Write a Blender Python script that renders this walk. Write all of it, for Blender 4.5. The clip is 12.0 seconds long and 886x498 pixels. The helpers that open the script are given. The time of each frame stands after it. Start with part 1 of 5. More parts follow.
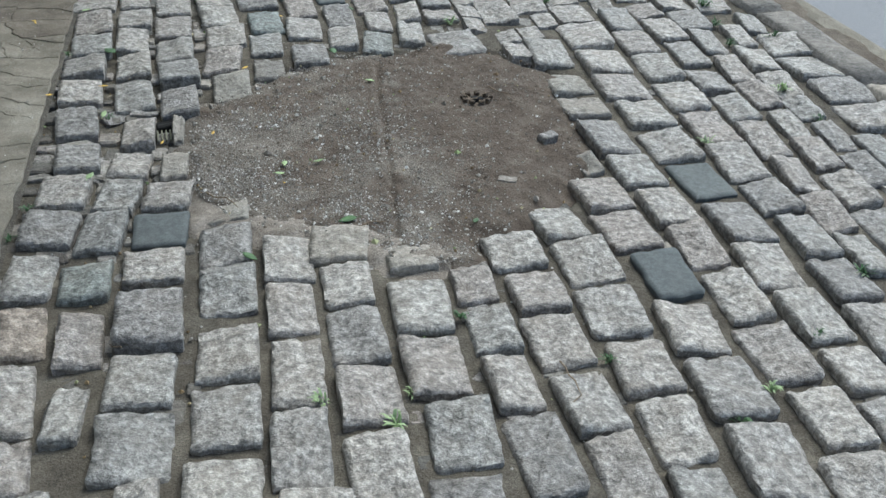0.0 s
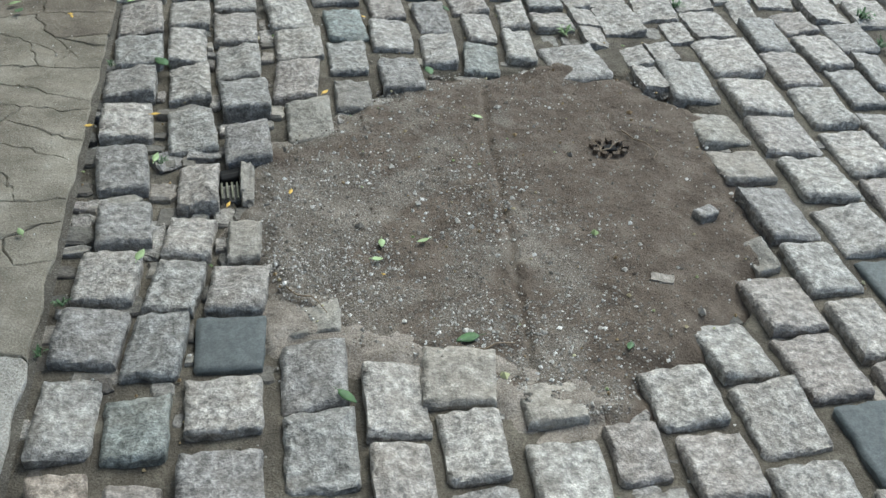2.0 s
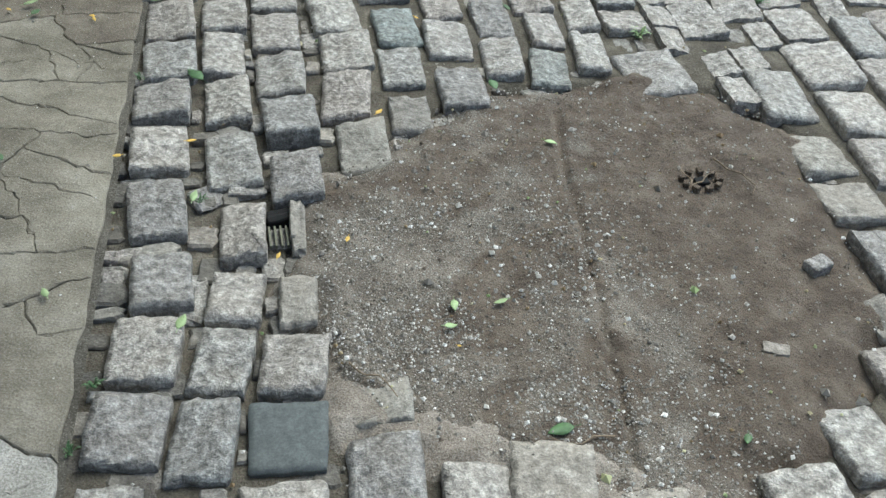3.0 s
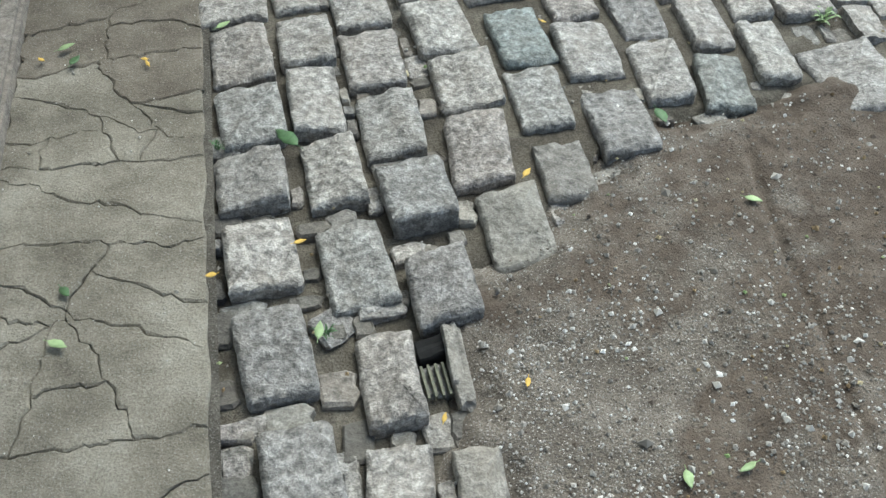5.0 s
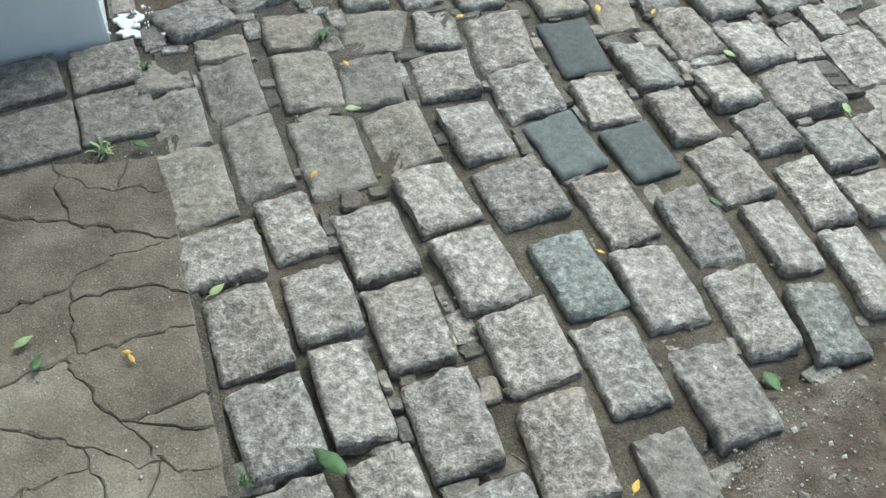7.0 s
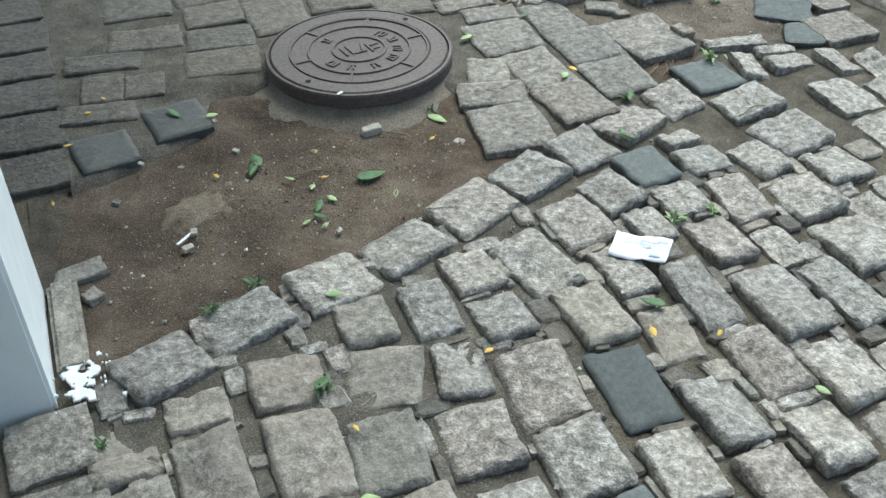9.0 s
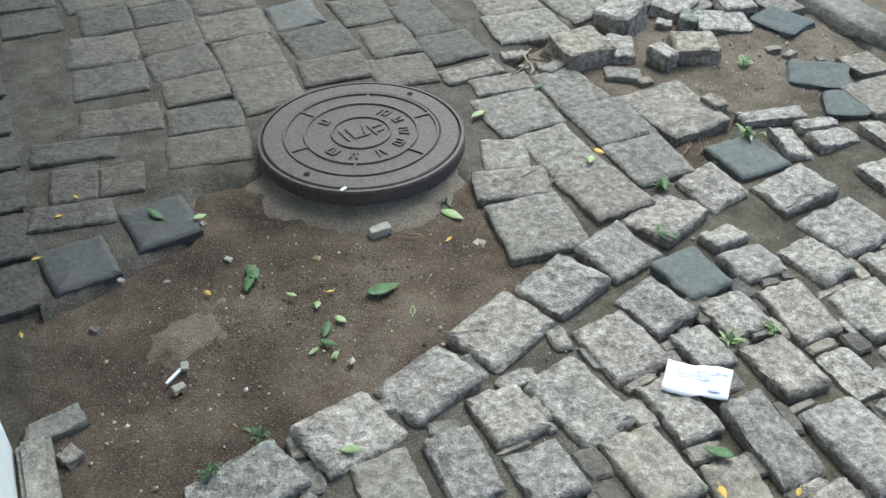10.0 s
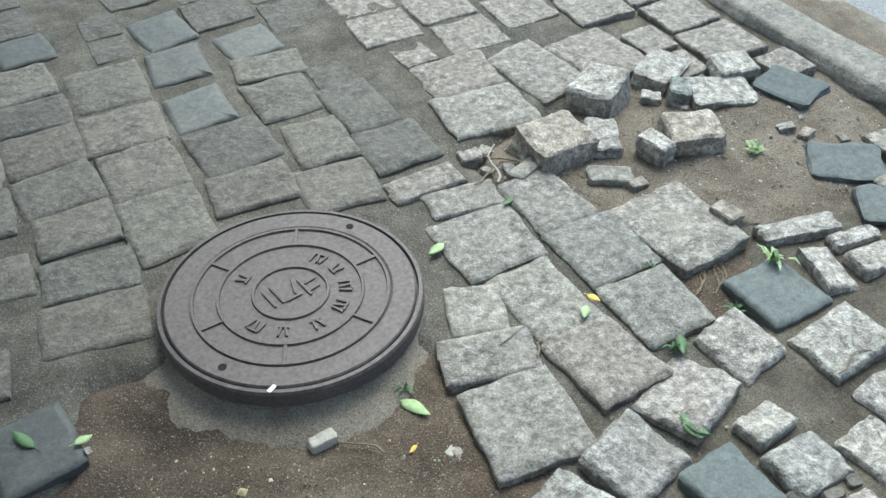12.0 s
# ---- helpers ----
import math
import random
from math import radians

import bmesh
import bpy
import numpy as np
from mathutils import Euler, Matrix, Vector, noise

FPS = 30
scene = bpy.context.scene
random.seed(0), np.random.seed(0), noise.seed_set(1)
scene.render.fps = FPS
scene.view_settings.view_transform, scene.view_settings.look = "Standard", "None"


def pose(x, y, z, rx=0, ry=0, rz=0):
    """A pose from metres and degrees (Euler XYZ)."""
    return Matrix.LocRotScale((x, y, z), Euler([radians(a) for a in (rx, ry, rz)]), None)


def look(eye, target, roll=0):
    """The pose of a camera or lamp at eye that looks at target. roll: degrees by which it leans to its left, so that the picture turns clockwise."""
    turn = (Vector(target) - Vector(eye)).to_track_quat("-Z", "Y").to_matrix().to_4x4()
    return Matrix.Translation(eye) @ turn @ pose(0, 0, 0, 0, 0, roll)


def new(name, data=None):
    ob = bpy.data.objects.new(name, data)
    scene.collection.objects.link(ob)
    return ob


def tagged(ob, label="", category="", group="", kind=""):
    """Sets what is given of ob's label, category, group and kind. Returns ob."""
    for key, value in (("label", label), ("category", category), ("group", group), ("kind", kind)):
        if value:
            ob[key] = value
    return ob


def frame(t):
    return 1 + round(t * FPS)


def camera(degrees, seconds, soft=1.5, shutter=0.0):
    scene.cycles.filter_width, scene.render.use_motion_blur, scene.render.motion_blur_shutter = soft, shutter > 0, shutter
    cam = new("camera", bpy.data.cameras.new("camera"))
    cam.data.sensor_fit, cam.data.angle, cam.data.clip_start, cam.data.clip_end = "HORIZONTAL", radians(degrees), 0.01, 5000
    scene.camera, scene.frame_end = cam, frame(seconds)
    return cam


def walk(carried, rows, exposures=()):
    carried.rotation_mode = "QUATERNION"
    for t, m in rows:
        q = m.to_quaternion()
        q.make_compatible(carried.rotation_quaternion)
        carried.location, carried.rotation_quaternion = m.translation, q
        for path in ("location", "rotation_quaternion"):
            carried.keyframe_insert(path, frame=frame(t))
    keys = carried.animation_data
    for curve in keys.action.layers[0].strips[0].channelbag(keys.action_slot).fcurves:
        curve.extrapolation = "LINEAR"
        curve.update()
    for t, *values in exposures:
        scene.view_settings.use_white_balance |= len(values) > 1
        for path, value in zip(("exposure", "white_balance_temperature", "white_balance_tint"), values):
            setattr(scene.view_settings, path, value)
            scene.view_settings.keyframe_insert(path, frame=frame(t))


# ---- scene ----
cam = camera(47.0, 12.0)
PATH = [
    (0, (-0.05, -0.48, 1.586), (0.301, 1.16, 0.497), 2.3),
    (0.5, (-0.077, -0.283, 1.584), (0.259, 1.343, 0.469), 2.7),
    (1, (-0.112, -0.064, 1.592), (0.213, 1.54, 0.443), 3.3),
    (1.5, (-0.156, 0.161, 1.606), (0.161, 1.74, 0.42), 4.1),
    (2, (-0.194, 0.391, 1.607), (0.107, 1.947, 0.387), 4.3),
    (2.5, (-0.229, 0.607, 1.601), (0.052, 2.138, 0.346), 4.2),
    (2.7, (-0.255, 0.701, 1.605), (0.025, 2.216, 0.33), 4.4),
    (4.3, (-0.41, 1.356, 1.598), (-0.202, 2.744, 0.174), 0.3),
    (4.5, (-0.44, 1.446, 1.593), (-0.231, 2.813, 0.148), 0.1),
    (5, (-0.486, 1.661, 1.575), (-0.29, 2.992, 0.095), -1.8),
    (5.5, (-0.519, 1.863, 1.592), (-0.319, 3.156, 0.079), -2.7),
    (6, (-0.586, 2.077, 1.604), (-0.327, 3.355, 0.087), -2.0),
    (6.5, (-0.641, 2.293, 1.654), (-0.31, 3.541, 0.127), -0.7),
    (7, (-0.661, 2.492, 1.681), (-0.265, 3.766, 0.192), -0.4),
    (7.2, (-0.663, 2.561, 1.696), (-0.245, 3.847, 0.222), -0.5),
    (8.8, (-0.584, 3.14, 1.663), (-0.06, 4.581, 0.379), -0.9),
    (9, (-0.585, 3.239, 1.671), (-0.041, 4.678, 0.393), -0.7),
    (9.5, (-0.583, 3.476, 1.699), (0.001, 4.898, 0.419), -0.2),
    (10, (-0.535, 3.706, 1.706), (0.058, 5.121, 0.423), -0.5),
    (10.5, (-0.483, 3.899, 1.707), (0.107, 5.301, 0.408), -1.1),
    (11, (-0.411, 4.12, 1.709), (0.187, 5.493, 0.384), -1.5),
    (11.5, (-0.33, 4.287, 1.701), (0.289, 5.64, 0.364), -1.7),
    (12, (-0.214, 4.479, 1.693), (0.45, 5.797, 0.344), -1.4),
]
EXPOSURE = [(0.0, 0.58, 5880, 1), (1.2, 0.52, 5920, 0), (2.5, 0.8, 6000, -1), (5.5, 0.86, 6030, -2), (7.0, 0.84, 6080, -4), (9.5, 0.84, 6030, -3), (10.8, 0.95, 6000, -1), (12.0, 1.15, 5900, -4)]
walk(cam, [(t, look(eye, target, roll)) for t, eye, target, roll in PATH], EXPOSURE)

# ---- daylight: a soft, clouded sky ----
world = bpy.data.worlds.new("sky")
scene.world = world
world.use_nodes = True
wn = world.node_tree
sky = wn.nodes.new("ShaderNodeTexSky")
sky.sky_type, sky.sun_disc = "NISHITA", False
sky.sun_elevation, sky.sun_rotation = radians(54), radians(41)
sky.air_density, sky.dust_density = 1.0, 3.0
wn.links.new(sky.outputs[0], wn.nodes["Background"].inputs[0])
wn.nodes["Background"].inputs[1].default_value = 0.12
sun = new("sun", bpy.data.lights.new("sun", "SUN"))
sun.data.energy, sun.data.angle, sun.data.color = 2.0, radians(40), (1.0, 0.96, 0.9)
sun.matrix_world = look((4.2, 8.8, 9.0), (0, 4, 0))


# ---- materials ----
def nodes_of(name, rough=0.9, metal=0.0):
    m = bpy.data.materials.new(name)
    m.use_nodes = True
    t = m.node_tree
    b = t.nodes["Principled BSDF"]
    b.inputs["Roughness"].default_value, b.inputs["Metallic"].default_value = rough, metal
    b.inputs["Specular IOR Level"].default_value = 0.3
    return m, t, b


def node(t, kind, **values):
    n = t.nodes.new(kind)
    for k, v in values.items():
        n.inputs[k].default_value = v
    return n


def noise_tex(t, scale, detail=4.0, rough=0.6):
    n = node(t, "ShaderNodeTexNoise", Scale=scale, Detail=detail, Roughness=rough)
    g = t.nodes.get("where") or t.nodes.new("ShaderNodeNewGeometry")
    g.name = "where"
    t.links.new(g.outputs["Position"], n.inputs["Vector"])
    return n


def ramp(t, source, *stops):
    r = t.nodes.new("ShaderNodeValToRGB")
    while len(r.color_ramp.elements) < len(stops):
        r.color_ramp.elements.new(0.5)
    for e, (p, c) in zip(r.color_ramp.elements, stops):
        e.position, e.color = p, (*c, 1) if len(c) == 3 else c
    t.links.new(source, r.inputs[0])
    return r.outputs[0]


def blend(t, factor, a, b, how="MIX"):
    n = t.nodes.new("ShaderNodeMix")
    n.data_type, n.blend_type = "RGBA", how
    for value, port in ((factor, n.inputs[0]), (a, n.inputs[6]), (b, n.inputs[7])):
        if isinstance(value, bpy.types.NodeSocket):
            t.links.new(value, port)
        else:
            port.default_value = value if not isinstance(value, tuple) else (*value, 1)
    return n.outputs[2]


def bump(t, b, source, strength, distance, after=None):
    n = node(t, "ShaderNodeBump", Strength=strength, Distance=distance)
    t.links.new(source, n.inputs["Height"])
    if after:
        t.links.new(after.outputs[0], n.inputs["Normal"])
    t.links.new(n.outputs[0], b.inputs["Normal"])
    return n


def granite(name, dark, mid, light, dust, dust_amount, rough=0.62, relief=1.0):
    """Hewn stone: coarse crystals, pale ridges and dark pits, dust in the hollows."""
    dark, mid, light = (tuple(k * (c * 0.8 + m_ * 0.2) for c, m_, k in zip(tone, mid, (0.57, 0.56, 0.54))) for tone in (dark, mid, light))
    m, t, b = nodes_of(name, rough)
    b.inputs["Specular IOR Level"].default_value = 0.5
    broad = noise_tex(t, 62, 4, 0.56)
    broad.inputs["Distortion"].default_value = 0.25
    speck = noise_tex(t, 210, 3, 0.65)
    col = ramp(t, speck.outputs[0], (0.36, dark), (0.5, mid), (0.64, light))
    ridges = ramp(t, broad.outputs[0], (0.34, (0.45,) * 3), (0.45, (0.84,) * 3), (0.56, (1.17,) * 3), (0.66, (1.5,) * 3))
    col = blend(t, min(1.0, 0.3 + 0.6 * relief), col, blend(t, 1.0, col, ridges, "MULTIPLY"))
    patchy = noise_tex(t, 30, 4, 0.58)
    col = blend(t, min(1.0, relief + 0.2), col, blend(t, 1.0, col, ramp(t, patchy.outputs[0], (0.33, (0.66, 0.64, 0.63)), (0.5, (1.0, 0.985, 0.98)), (0.67, (1.4, 1.4, 1.42))), "MULTIPLY"))
    stain = noise_tex(t, 9, 5, 0.65)
    col = blend(t, ramp(t, stain.outputs[0], (0.52 - dust_amount * 0.25, (0.0,) * 3), (0.72, (dust_amount,) * 3)), col, dust)
    info = t.nodes.new("ShaderNodeObjectInfo")
    tint = ramp(t, info.outputs["Random"], (0.0, (0.72, 0.72, 0.73)), (0.2, (1.0, 0.99, 0.98)), (0.4, (0.95, 0.89, 0.86)), (0.55, (1.12, 1.11, 1.08)), (0.75, (0.82, 0.84, 0.85)), (0.9, (1.13, 1.1, 1.07)), (1.0, (1.2, 1.18, 1.15)))
    col = blend(t, 1.0, col, tint, "MULTIPLY")
    t.links.new(col, b.inputs["Base Color"])
    one = bump(t, b, broad.outputs[0], 0.8 * relief, 0.009)
    two = bump(t, b, patchy.outputs[0], 0.6 * relief, 0.013, one)
    bump(t, b, speck.outputs[0], 0.6 * relief, 0.003, two)
    return m


def earth(name, stops, scale, relief, grit=0.0, grain=1.0):
    m, t, b = nodes_of(name, 0.95)
    n = noise_tex(t, scale, 8, 0.68)
    col = ramp(t, n.outputs[0], *stops)
    fine = noise_tex(t, 190, 3, 0.7)
    col = blend(t, ramp(t, fine.outputs[0], (0.35, (0.0,) * 3), (0.75, (1.0,) * 3)), blend(t, grain, col, (0.7, 0.68, 0.66), "MULTIPLY"), blend(t, grain, col, (1.5, 1.5, 1.5), "MULTIPLY"))
    if grit:
        bits = noise_tex(t, 260, 1, 0.5)
        col = blend(t, ramp(t, bits.outputs[0], (0.63, (0.0,) * 3), (0.68, (grit,) * 3)), col, (0.5, 0.48, 0.44))
    t.links.new(col, b.inputs["Base Color"])
    one = bump(t, b, n.outputs[0], 0.6, 0.03 * relief)
    bump(t, b, fine.outputs[0], 0.9 * grain, 0.006 * relief, one)
    return m


def plain(name, colour, rough=0.7, metal=0.0, vary=0.35, scale=60, relief=0.0015):
    m, t, b = nodes_of(name, rough, metal)
    n = noise_tex(t, scale, 5, 0.65)
    low = tuple(c * (1 - vary) for c in colour)
    high = tuple(min(1, c * (1 + vary)) for c in colour)
    t.links.new(ramp(t, n.outputs[0], (0.3, low), (0.7, high)), b.inputs["Base Color"])
    bump(t, b, n.outputs[0], 0.7, relief)
    return m


DUST = (0.27, 0.235, 0.19)
STONES = {
    "g": granite("granite", (0.26, 0.257, 0.25), (0.43, 0.425, 0.411), (0.63, 0.622, 0.6), DUST, 0.3),
    "b": granite("bluish_granite", (0.2, 0.23, 0.23), (0.32, 0.365, 0.36), (0.47, 0.52, 0.51), DUST, 0.25),
    "y": granite("ochre_granite", (0.26, 0.232, 0.2), (0.46, 0.42, 0.37), (0.66, 0.62, 0.56), DUST, 0.3, 0.85, 0.8),
    "h": granite("dark_granite", (0.22, 0.218, 0.214), (0.42, 0.412, 0.4), (0.62, 0.612, 0.597), DUST, 0.3),
    "w": granite("dusty_granite", (0.22, 0.213, 0.198), (0.37, 0.36, 0.335), (0.53, 0.52, 0.49), (0.33, 0.303, 0.26), 0.6, 0.9, 0.7),
    # Worn and dirty, its colour darkened further for shade at the far left.
    "o": granite("shaded_worn_granite", (0.095, 0.091, 0.084), (0.16, 0.153, 0.14), (0.245, 0.237, 0.22), (0.165, 0.152, 0.13), 0.6, 0.8, 0.75),
    # Paler copy, mostly for worn setts that catch sun right of the cover.
    "p": granite("pale_worn_granite", (0.2, 0.195, 0.186), (0.335, 0.328, 0.312), (0.49, 0.482, 0.46), (0.25, 0.235, 0.205), 0.45, 0.85, 0.8),
    "d": granite("slate", (0.12, 0.145, 0.155), (0.155, 0.184, 0.196), (0.195, 0.225, 0.238), (0.12, 0.125, 0.12), 0.2, 0.78, 0.1),
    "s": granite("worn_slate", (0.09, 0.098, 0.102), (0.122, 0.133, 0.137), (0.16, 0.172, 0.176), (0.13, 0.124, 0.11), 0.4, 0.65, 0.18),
}
JOINT = earth("joint_soil", ((0.3, (0.06, 0.052, 0.042)), (0.52, (0.115, 0.103, 0.082)), (0.72, (0.2, 0.182, 0.15))), 9, 1.0)
BARE = earth("bare_soil", ((0.32, (0.042, 0.031, 0.023)), (0.5, (0.092, 0.07, 0.052)), (0.68, (0.165, 0.134, 0.103))), 4, 1.0, 0.3)


def two_soils():
    """Pale grit on one side of the patch, smooth brown earth on the other, dusty sand round the rim."""
    m = earth("gritty_soil", ((0.3, (0.1, 0.085, 0.069)), (0.5, (0.162, 0.142, 0.119)), (0.72, (0.26, 0.234, 0.2))), 6, 1.3, 0.8)
    t = m.node_tree
    b = t.nodes["Principled BSDF"]
    old = b.inputs["Base Color"].links[0].from_socket
    place = t.nodes.new("ShaderNodeSeparateXYZ")
    t.links.new(t.nodes["where"].outputs["Position"], place.inputs[0])
    wobble = noise_tex(t, 3.2, 5, 0.65)
    mix = node(t, "ShaderNodeMath")
    mix.operation = "MULTIPLY_ADD"
    mix.inputs[1].default_value = 1.7
    shift = node(t, "ShaderNodeMath")
    shift.operation = "MULTIPLY"
    shift.inputs[1].default_value = 0.45
    t.links.new(place.outputs["X"], shift.inputs[0])
    t.links.new(wobble.outputs[0], mix.inputs[0])
    t.links.new(shift.outputs[0], mix.inputs[2])
    brown = ramp(t, noise_tex(t, 11, 7, 0.65).outputs[0], (0.32, (0.07, 0.053, 0.04)), (0.5, (0.118, 0.093, 0.072)), (0.7, (0.185, 0.153, 0.123)))
    t.links.new(blend(t, ramp(t, mix.outputs[0], (0.85, (0.05,) * 3), (1.1, (0.95,) * 3)), old, brown), b.inputs["Base Color"])
    return m


GRITTY = two_soils()
TRODDEN = earth("trodden_soil", ((0.3, (0.09, 0.074, 0.057)), (0.5, (0.15, 0.126, 0.1)), (0.72, (0.23, 0.2, 0.163))), 6, 1.0, 0.3)
RIM_SAND = earth("rim_sand", ((0.3, (0.16, 0.138, 0.116)), (0.5, (0.25, 0.222, 0.19)), (0.72, (0.34, 0.307, 0.27))), 8, 0.9, 0.3)
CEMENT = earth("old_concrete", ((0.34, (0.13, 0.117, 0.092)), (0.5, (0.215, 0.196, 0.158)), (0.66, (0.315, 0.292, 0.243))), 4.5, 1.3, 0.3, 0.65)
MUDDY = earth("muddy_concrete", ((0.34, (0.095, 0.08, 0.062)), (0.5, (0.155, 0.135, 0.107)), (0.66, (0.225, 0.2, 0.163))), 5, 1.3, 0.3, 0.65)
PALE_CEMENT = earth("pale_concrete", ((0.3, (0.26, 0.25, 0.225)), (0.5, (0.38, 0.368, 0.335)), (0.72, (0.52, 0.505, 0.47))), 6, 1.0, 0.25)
MORTAR = earth("joint_mortar", ((0.3, (0.055, 0.05, 0.041)), (0.5, (0.097, 0.089, 0.075)), (0.72, (0.165, 0.154, 0.13))), 9, 0.8, 0.3)
COLLAR = earth("damp_concrete", ((0.3, (0.12, 0.102, 0.082)), (0.5, (0.185, 0.162, 0.134)), (0.72, (0.25, 0.223, 0.188))), 7, 0.7, 0.2)
KERB = granite("kerb_stone", (0.22, 0.21, 0.19), (0.35, 0.335, 0.31), (0.48, 0.465, 0.44), (0.36, 0.33, 0.28), 0.5, 0.9, 0.5)
ASPHALT = plain("asphalt", (0.24, 0.245, 0.255), 0.9, 0, 0.4, 180, 0.004)
IRON = plain("cast_iron", (0.105, 0.09, 0.088), 0.6, 0.25, 0.3, 90, 0.001)
PAINT = plain("white_paint", (0.8, 0.83, 0.84), 0.6, 0, 0.05, 12, 0.001)
WALL = plain("grey_render", (0.42, 0.43, 0.42), 0.9, 0, 0.15, 8, 0.002)
PAPER = plain("paper", (0.78, 0.79, 0.86), 0.8, 0, 0.06, 30, 0.0005)
LEAF = plain("green_leaf", (0.075, 0.14, 0.06), 0.5, 0, 0.4, 40, 0.001)
PALE_LEAF = plain("pale_leaf", (0.30, 0.4, 0.2), 0.5, 0, 0.3, 40, 0.001)
YELLOW_LEAF = plain("yellow_leaf", (0.6, 0.4, 0.09), 0.6, 0, 0.25, 60, 0.001)
STRAW = plain("dry_twig", (0.2, 0.155, 0.11), 0.9, 0, 0.4, 80, 0.001)
BONE = plain("bleached_bit", (0.36, 0.34, 0.3), 0.8, 0, 0.2, 80, 0.001)


# ---- helpers for shapes ----
def part(name, bm, material, parent=None, label="", smooth=False):
    me = bpy.data.meshes.new(name)
    bm.to_mesh(me)
    bm.free()
    me.materials.append(material)
    if smooth:
        me.shade_smooth()
    ob = new(name, me)
    ob.parent = parent
    if label:
        tagged(ob, label)
    return ob


def sheet(name, xs, ys, height, material, keep=None):
    """A ground sheet over a net of xs and ys, at the height that the function gives."""
    verts = [(x, y, height(x, y)) for y in ys for x in xs]
    n = len(xs)
    faces = []
    for j in range(len(ys) - 1):
        for i in range(n - 1):
            if keep is None or keep((xs[i] + xs[i + 1]) / 2, (ys[j] + ys[j + 1]) / 2):
                faces.append((j * n + i, j * n + i + 1, (j + 1) * n + i + 1, (j + 1) * n + i))
    used = sorted({v for f in faces for v in f})
    index = {v: k for k, v in enumerate(used)}
    me = bpy.data.meshes.new(name)
    me.from_pydata([verts[v] for v in used], [], [tuple(index[v] for v in f) for f in faces])
    me.materials.append(material)
    me.shade_smooth()
    return new(name, me)


def inside(poly, x, y):
    hit = False
    for (x0, y0), (x1, y1) in zip(poly, poly[1:] + poly[:1]):
        if (y0 > y) != (y1 > y) and x < (x1 - x0) * (y - y0) / (y1 - y0) + x0:
            hit = not hit
    return hit


def margin(poly, x, y):
    """Distance to the outline, above zero inside it."""
    best = 9.0
    for (x0, y0), (x1, y1) in zip(poly, poly[1:] + poly[:1]):
        dx, dy = x1 - x0, y1 - y0
        k = max(0, min(1, ((x - x0) * dx + (y - y0) * dy) / (dx * dx + dy * dy)))
        best = min(best, math.hypot(x - x0 - k * dx, y - y0 - k * dy))
    return best if inside(poly, x, y) else -best


def rough_z(x, y, size, amount):
    return amount * noise.fractal(Vector((x * size, y * size, 3.7)), 1.0, 2.0, 4)


# ---- the ground ----
PATCH = [(-0.26, 2.78), (-0.17, 2.98), (-0.03, 3.1), (0.27, 3.36), (0.54, 3.36), (0.77, 3.42), (1.03, 3.25), (1.1, 3.1), (1.1, 2.8), (1.08, 2.55), (1.02, 2.35), (0.9, 2.21), (0.77, 2.07), (0.6, 1.96), (0.5, 1.84), (0.4, 1.86), (0.28, 1.93), (0.1, 2.05), (-0.08, 2.14), (-0.2, 2.3), (-0.26, 2.5)]
HOLLOW = [(-0.76, 5.06), (-0.51, 5.12), (-0.07, 5.2), (0.3, 5.38), (0.46, 5.44), (0.41, 5.85), (0.1, 5.9), (-0.12, 6.08), (-0.25, 6.1), (-0.34, 5.88), (-0.57, 5.79), (-0.8, 5.68)]
DEBRIS = [(0.88, 6.42), (1.1, 6.5), (1.55, 6.52), (1.8, 6.35), (2.0, 6.3), (1.98, 6.05), (1.75, 5.85), (1.5, 5.82), (1.33, 6.0), (1.05, 6.12), (0.9, 6.3)]
NOOK = [(1.1, 5.84), (1.3, 5.84), (1.12, 5.6), (1.05, 5.66)]


def bed_z(x, y):
    if any(margin(p, x, y) > -0.05 for p in (PATCH, HOLLOW, DEBRIS, NOOK)):
        return -0.085
    deep = max(0.0, min(1.0, (-0.05 - x) / 0.2)) * max(0.0, min(1.0, (y - 1.9) / 0.4)) * max(0.0, min(1.0, (4.0 - y) / 0.4))
    return -0.021 - 0.016 * deep + rough_z(x, y, 7, 0.008)


def spread(a, b, step):
    return list(np.arange(a, b, step))


FAR = [-400, -60, -12, -5]
ground = sheet("ground", FAR + [-3.2, 3.4, 5, 12, 60, 400], FAR + [-1.6, 9.4, 12, 30, 100, 400], lambda x, y: -0.22, ASPHALT)
tagged(ground, "flat ground under the pavement and the street", "ground", kind="structure")
pavement = sheet("pavement", spread(-0.86, 2.75, 0.035), spread(-1.4, 9.2, 0.035), bed_z, JOINT, lambda x, y: x < 2.66 - 0.086 * y)
tagged(pavement, "pavement of grey granite setts with earth in the joints", "pavement", kind="structure")


def groove_z(x, y):
    """A rut across the gravel, with a low bank on each side."""
    if not 1.95 < y < 3.25:
        return 0.0
    d = x - (0.345 + 0.1 * (y - 2.05) / 1.15 + 0.02 * noise.noise(Vector((y * 3.5, 0, 0))) + 0.006 * noise.noise(Vector((y * 20, 3, 0))))
    return -0.011 * math.exp(-(d / 0.009) ** 2) + 0.004 * math.exp(-((abs(d) - 0.024) / 0.012) ** 2)


